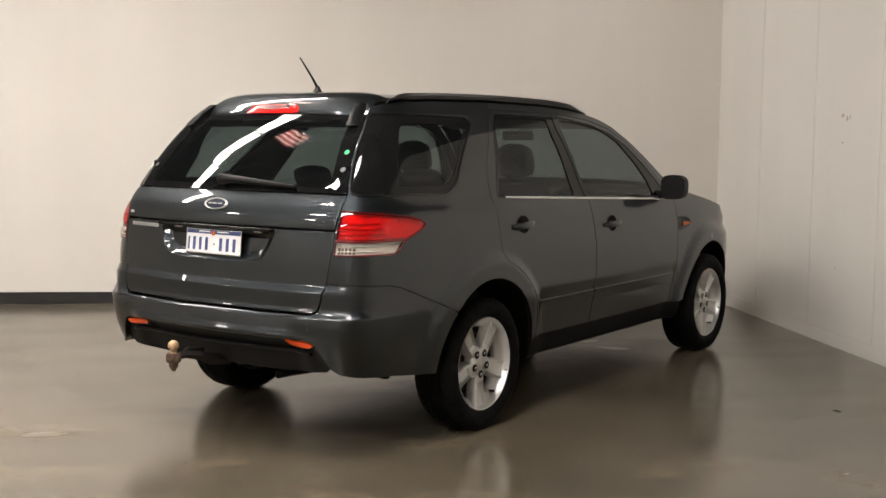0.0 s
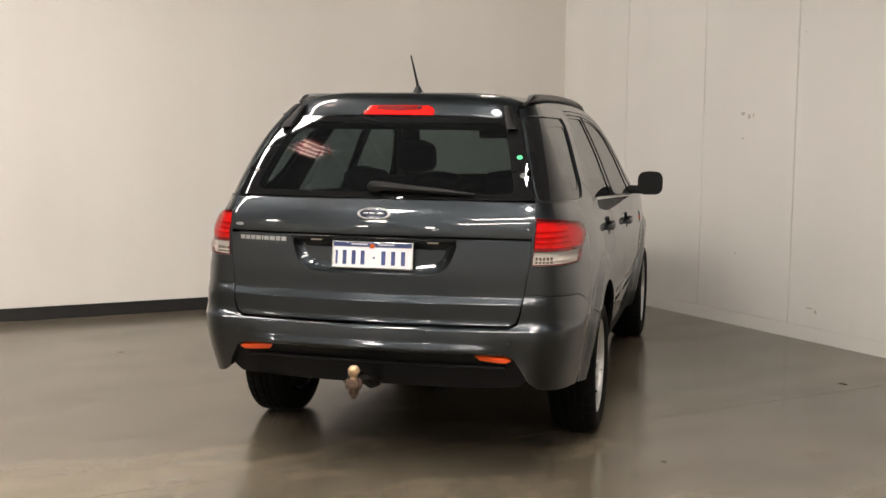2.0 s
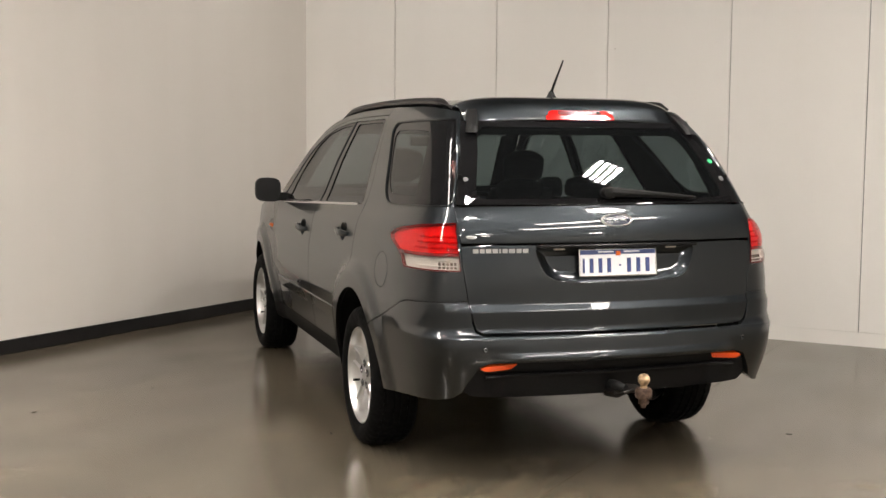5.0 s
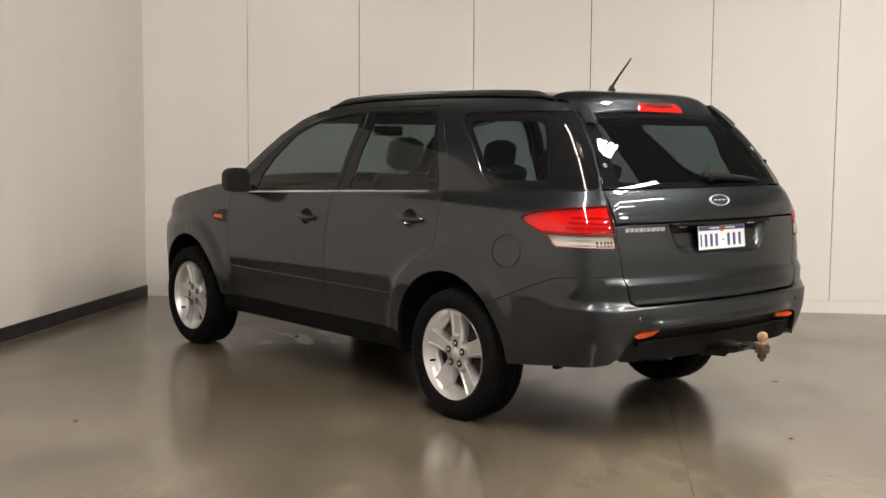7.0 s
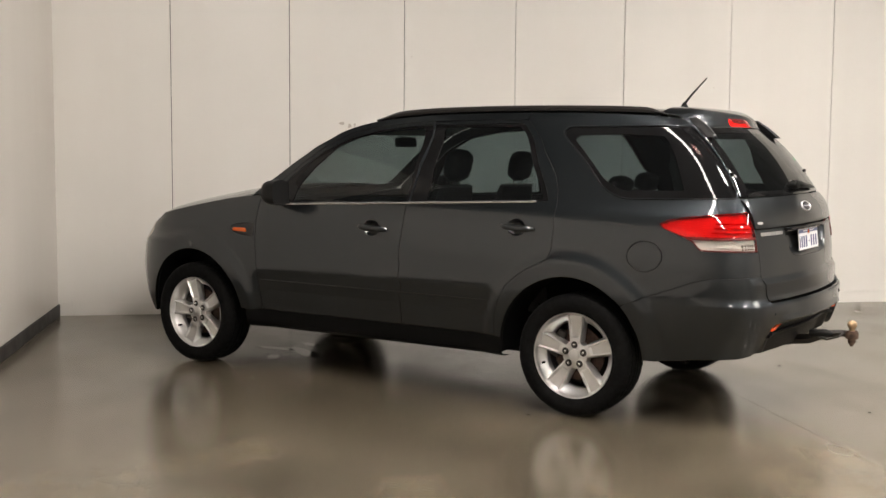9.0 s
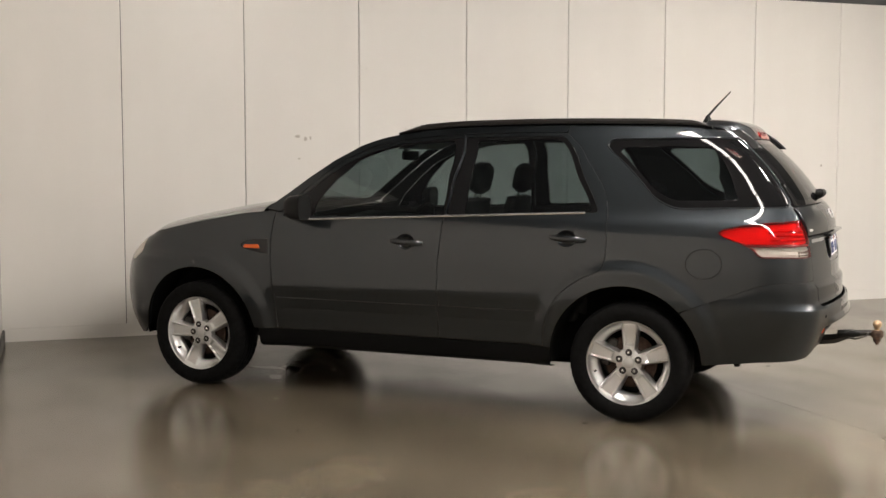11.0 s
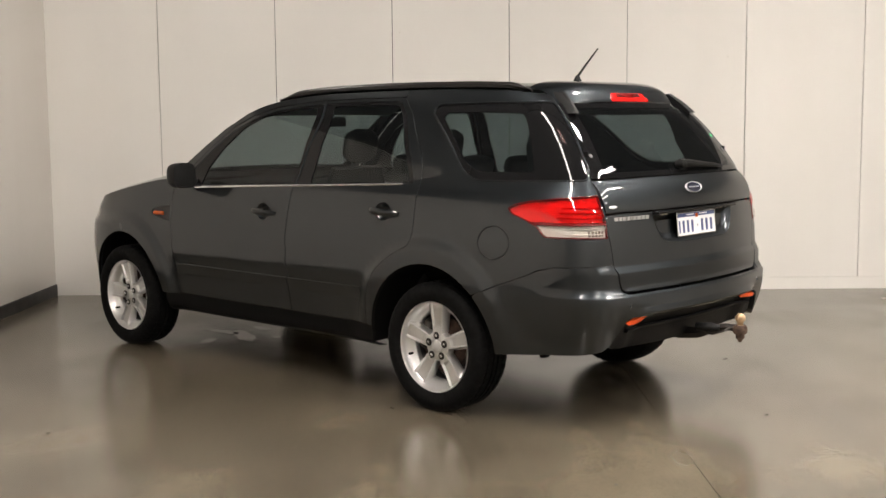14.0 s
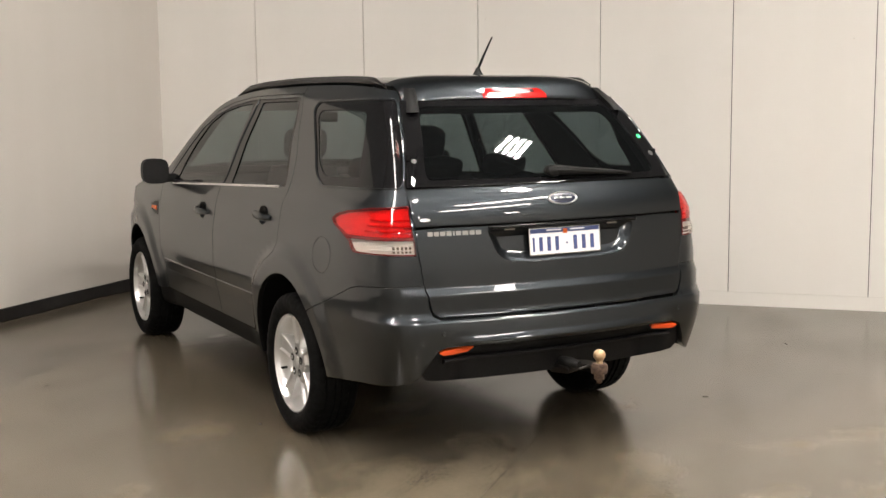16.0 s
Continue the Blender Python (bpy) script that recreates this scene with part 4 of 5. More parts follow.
def garnish_place(u, v):
    """The upper panel: rounded from the lip up to the glass."""
    k = min(1.0, max(-1.0, (v - 1.145) / 0.078))
    return skin(u, v) + skin_normal(u, v) * 0.013 * (1 - k * k)


def garnish_normal(u, v, e=0.004):
    return (garnish_place(u + e, v) - garnish_place(u - e, v)).cross(garnish_place(u, v + e) - garnish_place(u, v - e)).normalized()


sheet("garnish", upper + [at_x(0.35, 1.224), (0, 1.226)] + flip(upper[::-1], -1) + [(0, 1.073)], [], CAR_PAINT, tailgate, "dark grey tailgate upper panel", gap=0.001, depth=0.004, flange=0.026, cell=0.02, place=garnish_place, normal=garnish_normal)


def recess_place(u, v):
    return skin(u, v) + Vector((0, 0.034, 0))


floor_line = grown(RECESS, -0.040)
sheet("plate_recess", floor_line, [], CAR_PAINT, tailgate, "recess round the number plate", place=recess_place, flange=0.0)
rows = [[skin(*p) - skin_normal(*p) * 0.001 for p in RECESS], [skin(*p) + Vector((0, 0.012, 0)) for p in grown(RECESS, -0.008)], [recess_place(*p) - Vector((0, 0.006, 0)) for p in grown(RECESS, -0.028)], [recess_place(*p) for p in floor_line]]
part("recess_wall", loft(rows, closed=True), CAR_PAINT, tailgate, angle=60)
part("grab_lip", rbox(0, -1.052, 1.058, 0.76, 0.045, 0.016, 0.006), GLOSS_BLACK, tailgate, "black lip over the plate lamps")
for sign in (1, -1):
    part("plate_lamp", rbox(sign * 0.27, -1.025, 1.045, 0.05, 0.03, 0.012, 0.004), LAMP_CLEAR, tailgate, "small plate lamp")

# rear window: clear glass in a black border
glass_half = [at_x(0.696, 1.232), at_x(0.657, 1.36), at_x(0.615, 1.48), at_x(0.574, 1.594)]
window_line = glass_half + flip(glass_half[::-1], -1)
clear_half = [at_x(0.610, 1.256), at_x(0.580, 1.36), at_x(0.540, 1.48), at_x(0.505, 1.570)]
clear_line = rounded(clear_half + flip(clear_half[::-1], -1), 0.07)
window = sheet("rear_window", rounded(window_line, 0.012), [clear_line], FRIT, tailgate, "black-edged tinted rear window", depth=0.002, flange=0.012)
sheet("pane", clear_line, [], TINT_REAR, window, "dark tinted rear glass", depth=0.002, flange=0.0)
gate_liner = [at_x(0.66, 0.74), at_x(0.68, 0.95), at_x(0.69, 1.2), at_x(0.60, 1.48), at_x(0.55, 1.60)]
sheet("tailgate_liner", gate_liner + flip(gate_liner[::-1], -1), [grown(clear_line, 0.002)], TRIM_BLACK, tailgate, "", depth=-0.048, flange=0.0, cell=0.06)

# spoiler with the high brake lamp
prof = [(-0.39, 0.001), (-0.46, -0.002), (-0.53, -0.011), (-0.575, -0.025), (-0.607, -0.045), (-0.628, -0.070), (-0.644, -0.098), (-0.650, -0.108), (-0.649, -0.114), (-0.640, -0.117), (-0.61, -0.115), (-0.55, -0.11)]
rows = []
for k in range(41):
    x = -0.545 + 1.09 * k / 40
    e = abs(x) / 0.545
    rows.append([Vector((x, y + (0.035 * e * e + 0.03 * e**8) * min(1, max(0, -0.38 - y) / 0.2), 1.716 - 0.045 * e**6 + dz)) for y, dz in prof])
spoiler = part("spoiler", loft(rows), CAR_PAINT, tailgate, "dark grey roof spoiler", angle=60)
rows = []
for k in range(21):
    x = -0.172 + 0.344 * k / 20
    e = abs(x) / 0.172
    y = 0.035 * (x / 0.545) ** 2
    h = 0.0 if e < 0.88 else (e - 0.88) / 0.12 * 0.02
    rows.append([Vector((x, -0.610 + y + d, 1.654 - g)) for d, g in ((0.012, h), (-0.006, h + 0.001), (-0.018, h + 0.006), (-0.034, 0.030), (-0.045, 0.047), (-0.043, 0.050), (-0.025, 0.050))])
part("brake_light", loft(rows), BRAKE_RED, spoiler, "red high-level brake lamp")
part("washer_jet", rbox(0.095, -0.632, 1.640, 0.014, 0.014, 0.012, 0.004), PLASTIC, spoiler, "black washer nozzle")
rows = []
for k in range(15):
    x = -0.11 + 0.22 * k / 14
    y = 0.035 * (x / 0.545) ** 2
    t = 0.006 * abs(k - 7) / 7
    rows.append([Vector((x, -0.6290 + y, 1.647)), Vector((x, -0.6340 + y, 1.640)), Vector((x, -0.6445 + y, 1.624 + t))])
part("lamp_bar", loft(rows), LAMP_DARK, spoiler)
for sign in (1, -1):
    rows = []
    for k in range(9):
        a = k / 8
        z = 1.652 - 0.108 * a
        x = 0.502 + 0.050 * a
        y = rear_y(x, z) - 0.012
        w = 0.016 + 0.008 * a
        hgt = 0.030 + 0.008 * math.sin(a * 3)
        rows.append([Vector((sign * (x - w), y + 0.03, z)), Vector((sign * (x - w), y - hgt * 0.7, z)), Vector((sign * (x - w * 0.4), y - hgt, z)), Vector((sign * (x + w * 0.5), y - hgt, z)), Vector((sign * (x + w), y - hgt * 0.6, z)), Vector((sign * (x + w), y + 0.03, z))])
    part("spoiler_fin", loft(rows, closed=True, caps=True), MATT_BLACK, tailgate, "black end fin beside the rear window")

# roof, windscreen, bonnet
rows = []
for k in range(45):
    y = 1.72 - k * (1.72 + 0.395) / 44
    edge = skin(*at_y(y, TOP(y)))
    row = []
    for j in range(25):
        a = -1 + 2 * j / 24
        row.append(Vector((edge.x * a * 0.996, y, TOP(y) - 0.002 + 0.042 * (1 - abs(a) ** 4.5) * min(1.0, (1.85 - y) / 0.5))))
    rows.append(row)
roof = part("roof", loft(rows), CAR_PAINT, car, "dark grey roof skin", angle=80)
rows = [[p - Vector((0, 0, 0.03)) for p in row[2:-2]] for row in rows[::3]]
part("headlining", loft(rows), FABRIC, car, "grey fabric headlining", angle=80)
rows = []
for k in range(13):
    v = k / 12
    row = []
    for j in range(25):
        a = -1 + 2 * j / 24
        e = skin(*at_y(2.335 - 0.615 * v, TOP(2.335 - 0.615 * v)))
        bow = (1 - a * a)
        row.append(Vector((e.x * a * 0.985, e.y + bow * (0.20 - 0.13 * v), e.z - 0.006 + bow * (0.045 * v - 0.035 * (1 - v)))))
    rows.append(row)
part("windscreen", loft([r[2:-2] for r in rows[1:]]), TINT_FRONT, car, "lightly tinted windscreen", angle=80)
for a, b in ((0, 3), (-3, None)):
    part("pillar", loft([r[a:b] for r in rows]), GLOSS_BLACK, car, "black windscreen pillar edge", angle=80)
part("cowl", loft([r for r in rows[:2]]), PLASTIC, car, "black windscreen cowl")
rows = []
for k in range(25):
    y = 3.50 - k * (3.50 - 2.345) / 24
    e = skin(*at_y(y, FENDER(y)))
    rows.append([Vector((e.x * a, e.y + (1 - a * a) * 0.16, e.z - 0.002 + 0.055 * (1 - a**4) * min(1, 0.4 + k / 12))) for a in [-1 + 2 * j / 24 for j in range(25)]])
part("bonnet", loft(rows), CAR_PAINT, car, "dark grey bonnet", angle=80)
part("grille", loft([rows[0], [Vector((p.x * 0.98, p.y + 0.05, p.z - 0.06)) for p in rows[0]], [Vector((p.x * 0.95, p.y - 0.1, 0.5)) for p in rows[0]]]), PLASTIC, car, "black front grille panel")

# roof rails
for sign in (1, -1):
    rows = []
    for k in range(49):
        a = k / 48
        y = 1.50 - a * (1.50 + 0.435)
        e = skin(*at_y(y, TOP(y)))
        rise = min(1.0, a / 0.10, (1 - a) / 0.06)
        rise = rise * rise * (3 - 2 * rise)
        h = 0.012 + 0.026 * rise
        w = 0.012 + 0.014 * rise
        x = e.x - 0.030
        rows.append([Vector((sign * (x + dx), y, e.z + 0.004 + dz)) for dx, dz in ((-w, -0.012), (-w * 0.9, h * 0.7), (-w * 0.45, h), (w * 0.4, h), (w * 0.95, h * 0.62), (w * 0.80, 0.008))])
    rail = part("roof_rail", loft(rows, closed=True, caps=True), RAIL, car, "matt black roof rail")
    for y in (1.15, 0.62, 0.10, -0.25):
        e = skin(*at_y(y, TOP(y)))
        part("rail_cap", rbox(sign * (e.x - 0.030), y, e.z + 0.038, 0.016, 0.05, 0.008, 0.003), MATT_BLACK, rail)

# aerial
ant = part("aerial", lathe([(-0.01, 0.030), (0.004, 0.030), (0.014, 0.022), (0.030, 0.014), (0.040, 0.010), (0.044, 0.0)], 20, "Z"), MATT_BLACK, car, "black roof aerial with a raked mast")
ant.location = (0.0, -0.305, 1.712)
part("mast", ring_tube([Vector((0, 0.010, 0.02)), Vector((0, -0.045, 0.085)), Vector((0, -0.135, 0.180))], [0.0075, 0.006, 0.0035], 8), MATT_BLACK, ant)

# badges, plate, wiper
p = skin(0, 1.158)
n = skin_normal(0, 1.158)
tilt = math.atan2(n.z, -n.y)
m_badge = Matrix.Translation(p + n * 0.0165) @ Matrix.Rotation(-tilt, 4, "X")
bm = lathe([(0.0, 1.0), (0.006, 0.985), (0.009, 0.93), (0.006, 0.86), (0.004, 0.84)], 40, "Y")
bmesh.ops.transform(bm, matrix=m_badge @ Matrix.Diagonal((0.077, -1, 0.030, 1)), verts=bm.verts[:])
badge = part("badge", bm, BRIGHT, tailgate, "oval chrome-rimmed blue badge, plain")
bm = lathe([(0.004, 0.85), (0.0055, 0.5), (0.006, 0.001)], 40, "Y")
bmesh.ops.transform(bm, matrix=m_badge @ Matrix.Diagonal((0.077, -1, 0.030, 1)), verts=bm.verts[:])
part("badge_field", bm, BADGE_BLUE, badge, "dark blue enamel field")
for bx, bw in ((-0.036, 0.022), (-0.006, 0.026), (0.030, 0.030)):
    part("badge_stroke", rbox(bx, -0.0068, 0, bw, 0.003, 0.006, 0.001, m=m_badge), NAME_METAL, badge)


def letter_bar(x0, x1, z, h):
    """A raised chrome bar where lettering stands."""
    xm = (x0 + x1) / 2
    rows = []
    for k in range(9):
        x = x0 + (x1 - x0) * k / 8
        y = rear_y(x, z)
        rows.append([Vector((x, y + a, z + b)) for a, b in ((0.004, h / 2), (-0.003, h / 2), (-0.003, -h / 2), (0.004, -h / 2))])
    return loft(rows, closed=True, caps=True)


for x0, x1 in ((-0.650, -0.628), (-0.622, -0.602), (-0.596, -0.574), (-0.568, -0.546), (-0.540, -0.532), (-0.526, -0.504), (-0.498, -0.472), (-0.466, -0.444), (-0.438, -0.414)):
    part("name_bar", letter_bar(x0, x1, 1.040, 0.018), NAME_METAL, tailgate, "chrome bar of the model name")
p2 = skin(*at_x(-0.655, 1.095))
n2 = skin_normal(*at_x(-0.655, 1.095))
bm = lathe([(0.0, 1.0), (0.003, 0.94), (0.0035, 0.001)], 24, "Y")
bmesh.ops.transform(bm, matrix=Matrix.Translation(p2 + n2 * 0.012) @ Matrix.Rotation(-0.35, 4, "Z") @ Matrix.Rotation(-0.25, 4, "X") @ Matrix.Diagonal((0.024, -1, 0.0075, 1)), verts=bm.verts[:])
part("small_badge", bm, NAME_METAL, tailgate, "small chrome oval badge")

m_plate = Matrix.Translation((0, -1.0575, 0.983)) @ Matrix.Rotation(radians(-6), 4, "X")
plate = part("number_plate", rbox(0, 0, 0, 0.366, 0.004, 0.112, 0.0015, 1, m=m_plate), PLATE_WHITE, tailgate, "white number plate with blue characters, as bars")
part("plate_band", rbox(0, -0.0026, 0.0455, 0.362, 0.003, 0.019, 0.0008, 1, m=m_plate), PLATE_BLUE, plate, "blue band along the top")
for x, w in ((-0.165, 0.010), (-0.128, 0.018), (-0.086, 0.018), (-0.044, 0.018), (0.052, 0.019), (0.097, 0.019), (0.142, 0.019)):
    part("character_bar", rbox(x, -0.003, -0.012, w, 0.003, 0.062, 0.0008, 1, m=m_plate), PLATE_BLUE, plate)
part("character_dot", rbox(0.008, -0.003, -0.012, 0.010, 0.003, 0.008, 0.0008, 1, m=m_plate), PLATE_BLUE, plate)
part("crest", rbox(0.0, -0.0045, 0.040, 0.022, 0.003, 0.020, 0.0008, 1, m=m_plate), ORANGE, plate, "small orange emblem")
part("band_text", rbox(-0.06, -0.0045, 0.047, 0.075, 0.002, 0.006, 0.0005, 1, m=m_plate), PLATE_WHITE, plate)
part("band_text", rbox(0.065, -0.0045, 0.047, 0.075, 0.002, 0.006, 0.0005, 1, m=m_plate), PLATE_WHITE, plate)
rows = [[m_plate @ Vector((x * f, 0.001 + d, z * f2)) for x, z in rounded([(-0.187, -0.06), (0.187, -0.06), (0.187, 0.06), (-0.187, 0.06)], 0.006)] for f, f2, d in ((1, 1, -0.003), (0.975, 0.93, -0.004), (0.972, 0.92, 0.002))]
part("plate_frame", loft(rows, closed=True), CHROME, plate, "thin bright plate frame")

# wiper
wz = 1.262
hub = skin(0.0, wz) + skin_normal(0.0, wz) * 0.03
wiper = part("wiper", ring_tube([hub + Vector((-0.035, 0.012, 0.010)), hub + Vector((0.03, 0.0, 0.006)), hub + Vector((0.12, 0.006, 0.0)), hub + Vector((0.30, 0.018, -0.012)), hub + Vector((0.435, 0.030, -0.022))], [0.020, 0.023, 0.018, 0.013, 0.006], 10), MATT_BLACK, tailgate, "black rear wiper arm")
bm = lathe([(0.0, 0.0), (0.0, 0.026), (0.03, 0.030), (0.045, 0.024), (0.05, 0.0)], 20, "Y")
bmesh.ops.transform(bm, matrix=Matrix.Translation(hub + Vector((-0.01, 0.034, 0.004))) @ Matrix.Diagonal((1.3, -1, 0.9, 1)), verts=bm.verts[:])
part("wiper_pivot", bm, MATT_BLACK, wiper)
part("wiper_blade", ring_tube([hub + Vector((0.02, 0.022, -0.022)), hub + Vector((0.2, 0.028, -0.030)), hub + Vector((0.42, 0.044, -0.034))], [0.007, 0.009, 0.005], 6), RUBBER, wiper)
for sx, zz in ((-0.655, 1.345), (0.655, 1.345)):
    part("glass_stop", rbox(0, 0, 0, 0.02, 0.014, 0.022, 0.005, m=Matrix.Translation(skin(*at_x(sx, zz)) + skin_normal(*at_x(sx, zz)) * 0.006)), RUBBER, tailgate)

# tow bar
tow = part("tow_bar", ring_tube([Vector((0, -0.95, 0.40)), Vector((0, -1.08, 0.415)), Vector((0, -1.16, 0.445)), Vector((0, -1.24, 0.462)), Vector((0, -1.345, 0.462))], [0.030, 0.028, 0.022, 0.018, 0.017], 4), STEEL_DARK, car, "rusty steel tow bar tongue")
b = lathe([(0.478, 0.0), (0.478, 0.016), (0.490, 0.014), (0.497, 0.018), (0.506, 0.0245), (0.516, 0.0262), (0.527, 0.0235), (0.537, 0.014), (0.541, 0.0)], 24, "Z")
bmesh.ops.transform(b, matrix=Matrix.Translation((0, -1.317, 0)), verts=b.verts[:])
part("tow_ball", b, BRASS, tow, "worn brassy tow ball")
b = lathe([(0.395, 0.0), (0.395, 0.010), (0.412, 0.013), (0.412, 0.022), (0.438, 0.022), (0.438, 0.034), (0.446, 0.036), (0.470, 0.036), (0.480, 0.030), (0.480, 0.0)], 12, "Z")
bmesh.ops.transform(b, matrix=Matrix.Translation((0, -1.317, 0)), verts=b.verts[:])
part("ball_nut", b, RUST, tow, "rusty nut and washer under the ball")
part("trailer_plug", ring_tube([Vector((-0.045, -1.10, 0.455)), Vector((-0.05, -1.18, 0.462)), Vector((-0.035, -1.22, 0.458))], [0.022, 0.024, 0.016], 10), MATT_BLACK, tow, "black trailer socket")
part("safety_chain", ring_tube([Vector((-0.05, -1.14, 0.44)), Vector((-0.07, -1.20, 0.43)), Vector((-0.06, -1.26, 0.452)), Vector((-0.02, -1.27, 0.462))], 0.006, 6), STEEL_DARK, tow)
part("cross_beam", rbox(0, -0.93, 0.445, 1.05, 0.06, 0.06, 0.008), TRIM_BLACK, car, "black hitch cross beam")
part("exhaust", ring_tube([Vector((0.26, -0.60, 0.33)), Vector((0.26, -0.80, 0.34)), Vector((0.27, -0.90, 0.345))], 0.021, 14), UNDER, car, "exhaust tail pipe")
for sign in (1, -1):
    part("mud_bracket", rbox(sign * 0.70, -0.62, 0.345, 0.05, 0.03, 0.025, 0.006), UNDER, car)

# floor pan and underbody
part("underbody", rbox(0, 1.45, 0.335, 1.10, 3.7, 0.10, 0.03), UNDER, car, "black underbody")
part("fuel_tank", rbox(-0.1, 0.62, 0.285, 0.7, 0.7, 0.10, 0.03), UNDER, car)
part("rear_subframe", rbox(0, -0.02, 0.30, 1.3, 0.16, 0.12, 0.03), UNDER, car)
part("cabin_floor", rbox(0, 1.40, 0.40, 1.66, 1.86, 0.06, 0.02), CARPET, car, "dark carpet floor")
part("boot_floor", rbox(0, -0.20, 0.42, 1.04, 1.34, 0.06, 0.02), CARPET, car, "dark carpet boot floor")
part("silencer", rbox(0.32, -0.72, 0.43, 0.42, 0.26, 0.12, 0.05), UNDER, car)

# wheels
def tyre_bm():
    prof = [(-0.095, 0.236), (-0.108, 0.250), (-0.1165, 0.275), (-0.117, 0.298), (-0.110, 0.320), (-0.100, 0.333), (-0.088, 0.339)]
    tread = [(-0.066, 0.3415), (-0.064, 0.334), (-0.056, 0.334), (-0.054, 0.342), (-0.022, 0.3425), (-0.020, 0.3345), (-0.012, 0.3345), (-0.010, 0.3425)]
    prof = prof + tread
    prof = prof + [(-o, r) for o, r in prof[::-1]]
    bm = bmesh.new()
    n, rows = 132, []
    for i, (o, r) in enumerate(prof):
        row = []
        for k in range(n):
            rr = r
            if abs(o) > 0.07 and 0.315 < r and k % 3 == 0:
                rr = r - 0.0035
            if 0.05 < abs(o) < 0.07 and r > 0.34 and k % 3 == 0:
                rr = r - 0.006
            a = math.tau * k / n + o * 0.6
            row.append(bm.verts.new((o, rr * math.cos(a), max(-0.341, rr * math.sin(a)))))
        rows.append(row)
    for a, b in zip(rows, rows[1:]):
        for k in range(n):
            bm.faces.new((a[k], a[(k + 1) % n], b[(k + 1) % n], b[k]))
    return bm


def spoke_bm():
    bm = bmesh.new()
    vs = []
    for k in range(15):
        a = k / 14
        r = 0.040 + 0.188 * a
        w = 0.028 + 0.019 * a
        foot = w + 0.006 + 0.008 * a
        f = 0.073 - 0.005 * math.sin(a * math.pi) + 0.008 * a
        if a > 0.93:
            f -= (a - 0.93) * 0.08
        groove = 0.0 if a < 0.28 else min(1.0, (a - 0.28) / 0.08)
        vs.append([bm.verts.new((f + d, c, r)) for c, d in ((-foot, -0.050), (-w - 0.004, -0.014), (-w + 0.001, -0.002), (-w + 0.006, 0.0), (-w + 0.014, -0.011 * groove), (w - 0.014, -0.011 * groove), (w - 0.006, 0.0), (w - 0.001, -0.002), (w + 0.004, -0.014), (foot, -0.050))])
    for a, b in zip(vs, vs[1:]):
        for k in range(len(a) - 1):
            bm.faces.new((a[k], a[k + 1], b[k + 1], b[k]))
        bm.faces.new((a[-1], a[0], b[0], b[-1]))
    return bm


def wheel(sign, y, spin):
    w = part("wheel", lathe([(0.012, 0.184), (0.034, 0.188), (0.044, 0.195), (0.052, 0.206), (0.062, 0.217), (0.074, 0.225), (0.084, 0.2285), (0.094, 0.2300), (0.100, 0.2330), (0.102, 0.2375), (0.098, 0.240), (0.085, 0.240)], 80), ALLOY, car, "silver five-spoke alloy wheel", angle=28)
    part("hub", lathe([(0.020, 0.082), (0.056, 0.080), (0.067, 0.075), (0.071, 0.068), (0.071, 0.034), (0.071, 0.0)], 40), ALLOY, w)
    for k in range(5):
        part("spoke", spoke_bm(), ALLOY, w, angle=28).matrix_basis = Matrix.Rotation(math.tau * k / 5, 4, "X")
    w.matrix_basis = pose(sign * 0.802, y, HUB_Z, 0, 0, 0 if sign > 0 else 180) @ pose(0, 0, 0, spin, 0, 0)
    t = part("tyre", tyre_bm(), RUBBER, w, "black road tyre with block tread", angle=30)
    t.matrix_basis = pose(0, 0, 0, -spin, 0, 0)
    part("centre_cap", lathe([(0.068, 0.0335), (0.0755, 0.032), (0.0785, 0.027), (0.0795, 0.0)], 28), ALLOY_DARK, w, "plain centre cap")
    for k in range(5):
        a = math.tau * k / 5
        part("nut_well", lathe([(0.0760, 0.0205), (0.0764, 0.0190), (0.0735, 0.0170), (0.0735, 0.0)], 14), STEEL_DARK, w).location = (0, 0.0575 * math.sin(a), 0.0575 * math.cos(a))
        bm = lathe([(0.060, 0.0100), (0.078, 0.0098), (0.083, 0.0075), (0.084, 0.0)], 6)
        bmesh.ops.translate(bm, vec=(0, 0.0575 * math.sin(a), 0.0575 * math.cos(a)), verts=bm.verts[:])
        part("wheel_nut", bm, CHROME, w)
    a = math.tau * 0.5 if sign > 0 else -math.tau * 1.5 / 5
    part("valve", ring_tube([Vector((0.05, 0.207 * math.sin(a), 0.207 * math.cos(a))), Vector((0.082, 0.203 * math.sin(a), 0.203 * math.cos(a)))], 0.0065, 6), RUBBER, w)
    part("brake_disc", lathe([(0.0, 0.09), (0.0, 0.150), (0.012, 0.150), (0.012, 0.085), (0.035, 0.08), (0.035, 0.0)], 40), DISC, w, "rust-tinged brake disc")
    part("brake_caliper", rbox(0.005, 0.0, 0.135, 0.05, 0.16, 0.06, 0.015, m=Matrix.Rotation(radians(70), 4, "X")), STEEL_DARK, w)
    part("rim_barrel", lathe([(-0.10, 0.225), (-0.06, 0.195), (0.02, 0.1862)], 64), ALLOY_BARREL, w, "inner rim barrel, alloy darkened as in shade")
    bm = lathe([(-0.085, 0.0), (-0.085, 0.21)], 30)
    part("wheel_back", bm, TRIM_BLACK, w)


WHEEL_Y = (AXLES[0] - 0.027, AXLES[1] - 0.015)
wheel(1, WHEEL_Y[0], 36)
wheel(1, WHEEL_Y[1], 36)
wheel(-1, WHEEL_Y[0], 0)
wheel(-1, WHEEL_Y[1], 14)

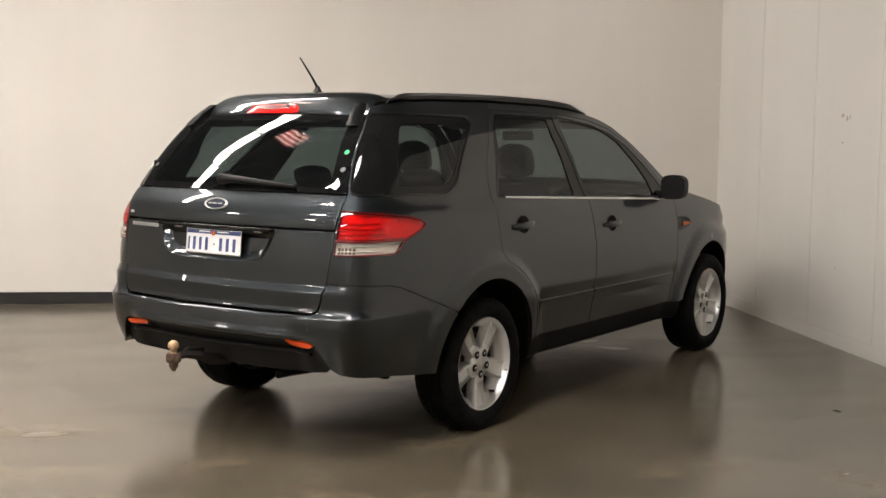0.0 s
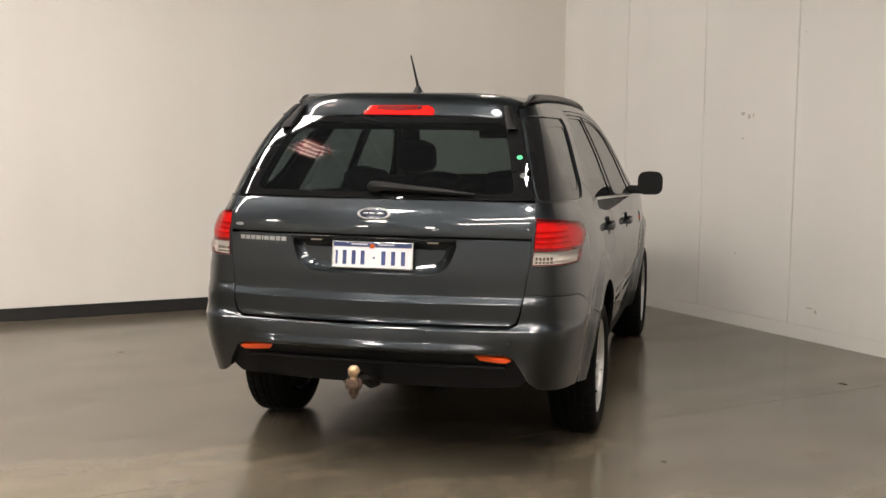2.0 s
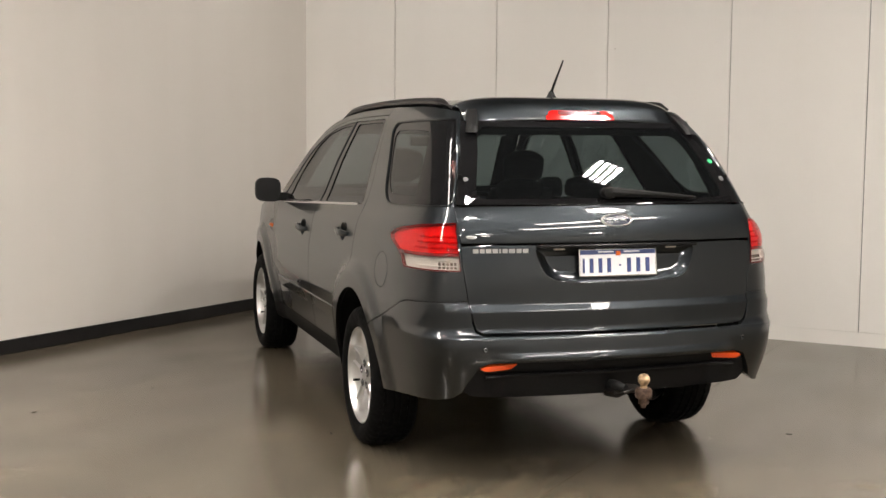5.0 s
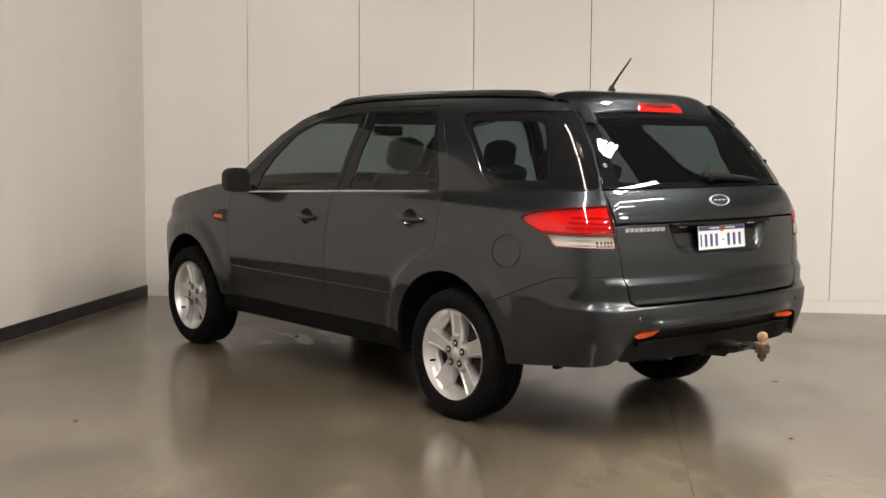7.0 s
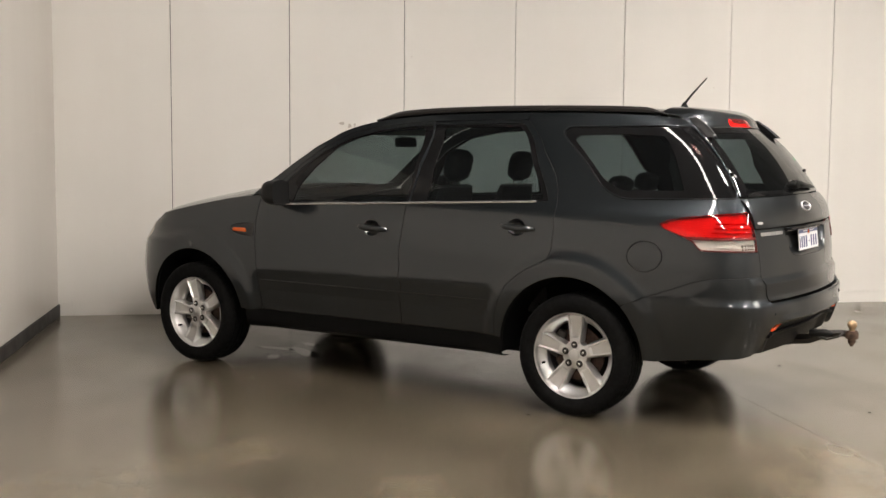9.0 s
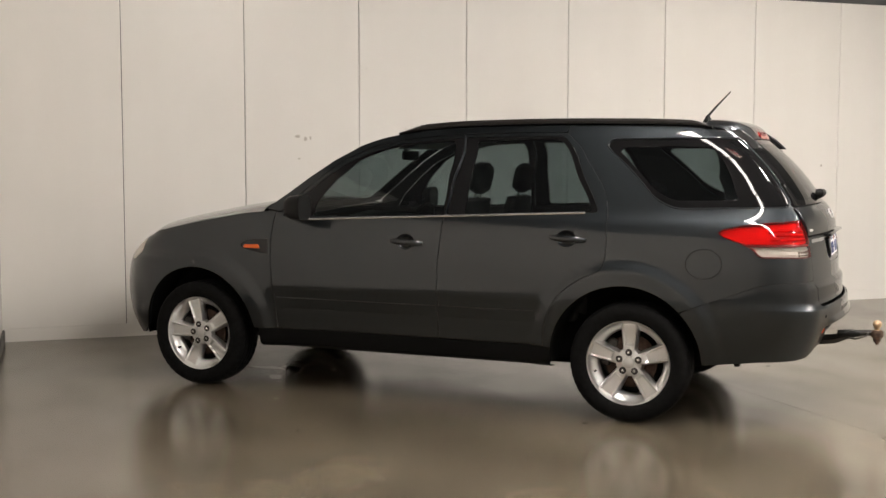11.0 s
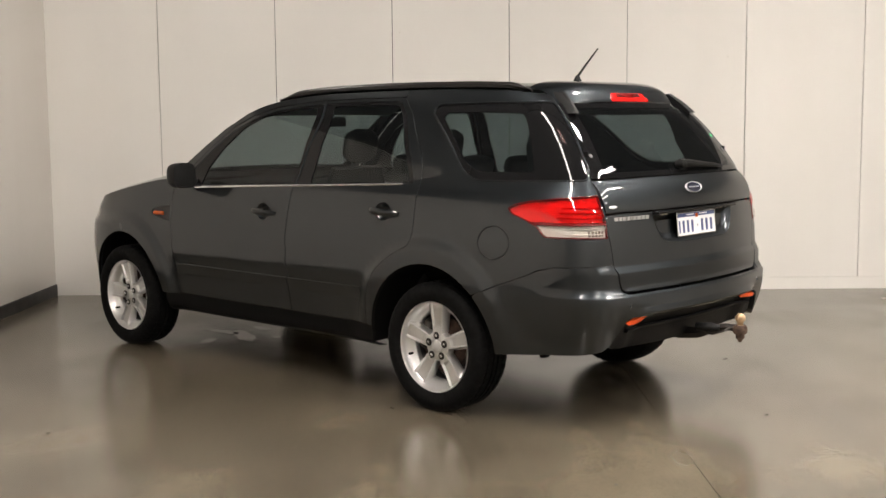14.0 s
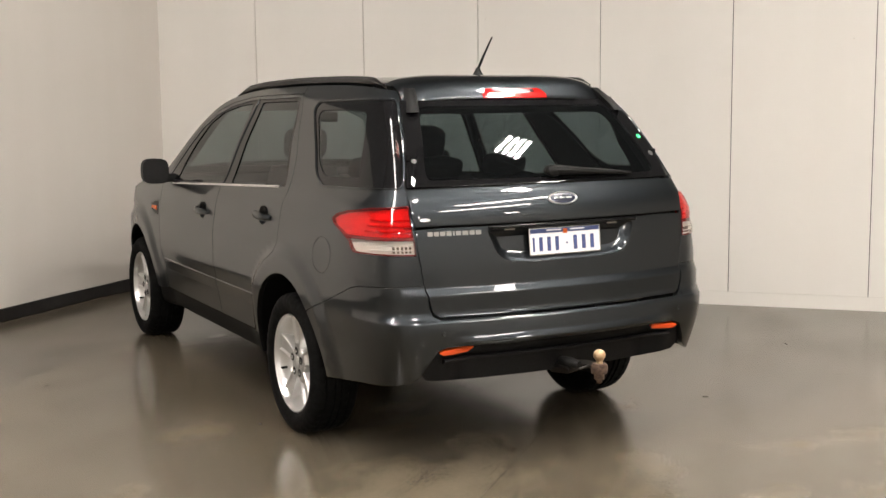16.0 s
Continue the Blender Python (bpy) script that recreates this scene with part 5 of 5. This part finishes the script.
# cabin
def seat(x, y, lean=14, top=0.78, wide=0.52, head=True, name="front_seat", rise=(0.035, 0.20)):
    s = part(name, rbox(0, 0.02, 0.07, wide, 0.50, 0.16, 0.05), FABRIC_DARK, car, "dark cloth seat")
    s.matrix_basis = pose(x, y, 0.52)
    m = Matrix.Translation((0, -0.22, 0.06)) @ Matrix.Rotation(radians(lean), 4, "X")
    rows = []
    for k in range(11):
        a = k / 10
        z = 0.66 * a * top / 0.78
        w = wide / 2 * (0.92 + 0.08 * math.sin(a * 3.0)) * (1 - 0.26 * max(0, a - 0.6) ** 1.3 * 2.2)
        d = 0.060 * (1 - 0.35 * a)
        rows.append([m @ Vector((math.copysign(abs(math.cos(t)) ** 0.5, math.cos(t)) * w, math.copysign(abs(math.sin(t)) ** 0.7, math.sin(t)) * d, z)) for t in [math.tau * q / 20 for q in range(20)]])
    part("seat_back", loft(rows, closed=True, caps=True), FABRIC_DARK, s)
    if head:
        rows = []
        for k in range(9):
            a = k / 8
            b = (1 - abs(2 * a - 1) ** 5) ** 0.5 if 0 < a < 1 else 0.45
            rows.append([m @ Vector((math.copysign(abs(math.cos(t)) ** 0.7, math.cos(t)) * 0.130 * b, math.sin(t) * 0.055 * b, 0.66 * top / 0.78 + rise[0] + rise[1] * a)) for t in [math.tau * q / 20 for q in range(20)]])
        part("headrest", loft(rows, closed=True, caps=True), FABRIC_DARK, s)
        for sx in (-0.05, 0.05):
            part("headrest_post", ring_tube([m @ Vector((sx, 0, 0.60 * top / 0.78)), m @ Vector((sx, 0, 0.70 * top / 0.78))], 0.006, 6), CHROME, s)
    return s


seat(-0.37, 1.44, 13, 0.79)
seat(0.40, 1.42, 13, 0.775)
for x in (-0.39, 0.39):
    seat(x, 0.56, 20, 0.78, 0.50, True, "rear_seat", (0.008, 0.115))
seat(0.0, 0.56, 20, 0.77, 0.30, True, "rear_seat", (0.008, 0.110))
rows = []
for k in range(21):
    x = -0.78 + 1.56 * k / 20
    lift = 0.03 * math.exp(-((x - 0.38) / 0.2) ** 2)
    rows.append([Vector((x, y, z + lift * (z > 0.9))) for y, z in ((2.45, 0.85), (2.42, 1.02), (2.2, 1.075), (1.98, 1.065), (1.92, 1.02), (1.95, 0.8), (2.1, 0.6))])
part("dashboard", loft(rows), TRIM_BLACK, car, "black dashboard", angle=60)
pts = [Vector((0.38 + 0.185 * math.cos(t), 1.80 - 0.06 * math.sin(t), 0.985 + 0.175 * math.sin(t))) for t in [math.tau * k / 28 for k in range(28)]]
wheel_rim = part("steering_wheel", ring_tube(pts, 0.014, 8, closed=True), TRIM_BLACK, car, "black steering wheel")
part("steering_boss", rbox(0.38, 1.81, 0.98, 0.30, 0.05, 0.09, 0.02), TRIM_BLACK, wheel_rim)
rv = part("cabin_mirror", rbox(0.0, 1.70, 1.505, 0.235, 0.03, 0.065, 0.014), TRIM_BLACK, car, "black cabin mirror")
part("mirror_stem", ring_tube([Vector((0, 1.71, 1.52)), Vector((0, 1.78, 1.59))], 0.012, 8), TRIM_BLACK, rv)

for x, z, r, material, text in ((0.605, 1.417, 0.013, STICKER, "small round green sticker"), (0.632, 1.338, 0.014, STICKER_GREY, "small round grey sticker"), (-0.632, 1.338, 0.012, STICKER_GREY, "small round grey sticker")):
    q = at_x(x, z)
    nn = skin_normal(*q)
    bm = lathe([(0.0, 1.0), (0.0006, 0.98), (0.0008, 0.01)], 20, "Y")
    bmesh.ops.transform(bm, matrix=Matrix.Translation(skin(*q) + nn * 0.0022) @ (-nn).to_track_quat("Y", "Z").to_matrix().to_4x4() @ Matrix.Diagonal((r, -1, r, 1)), verts=bm.verts[:])
    part("sticker", bm, material, window, text)
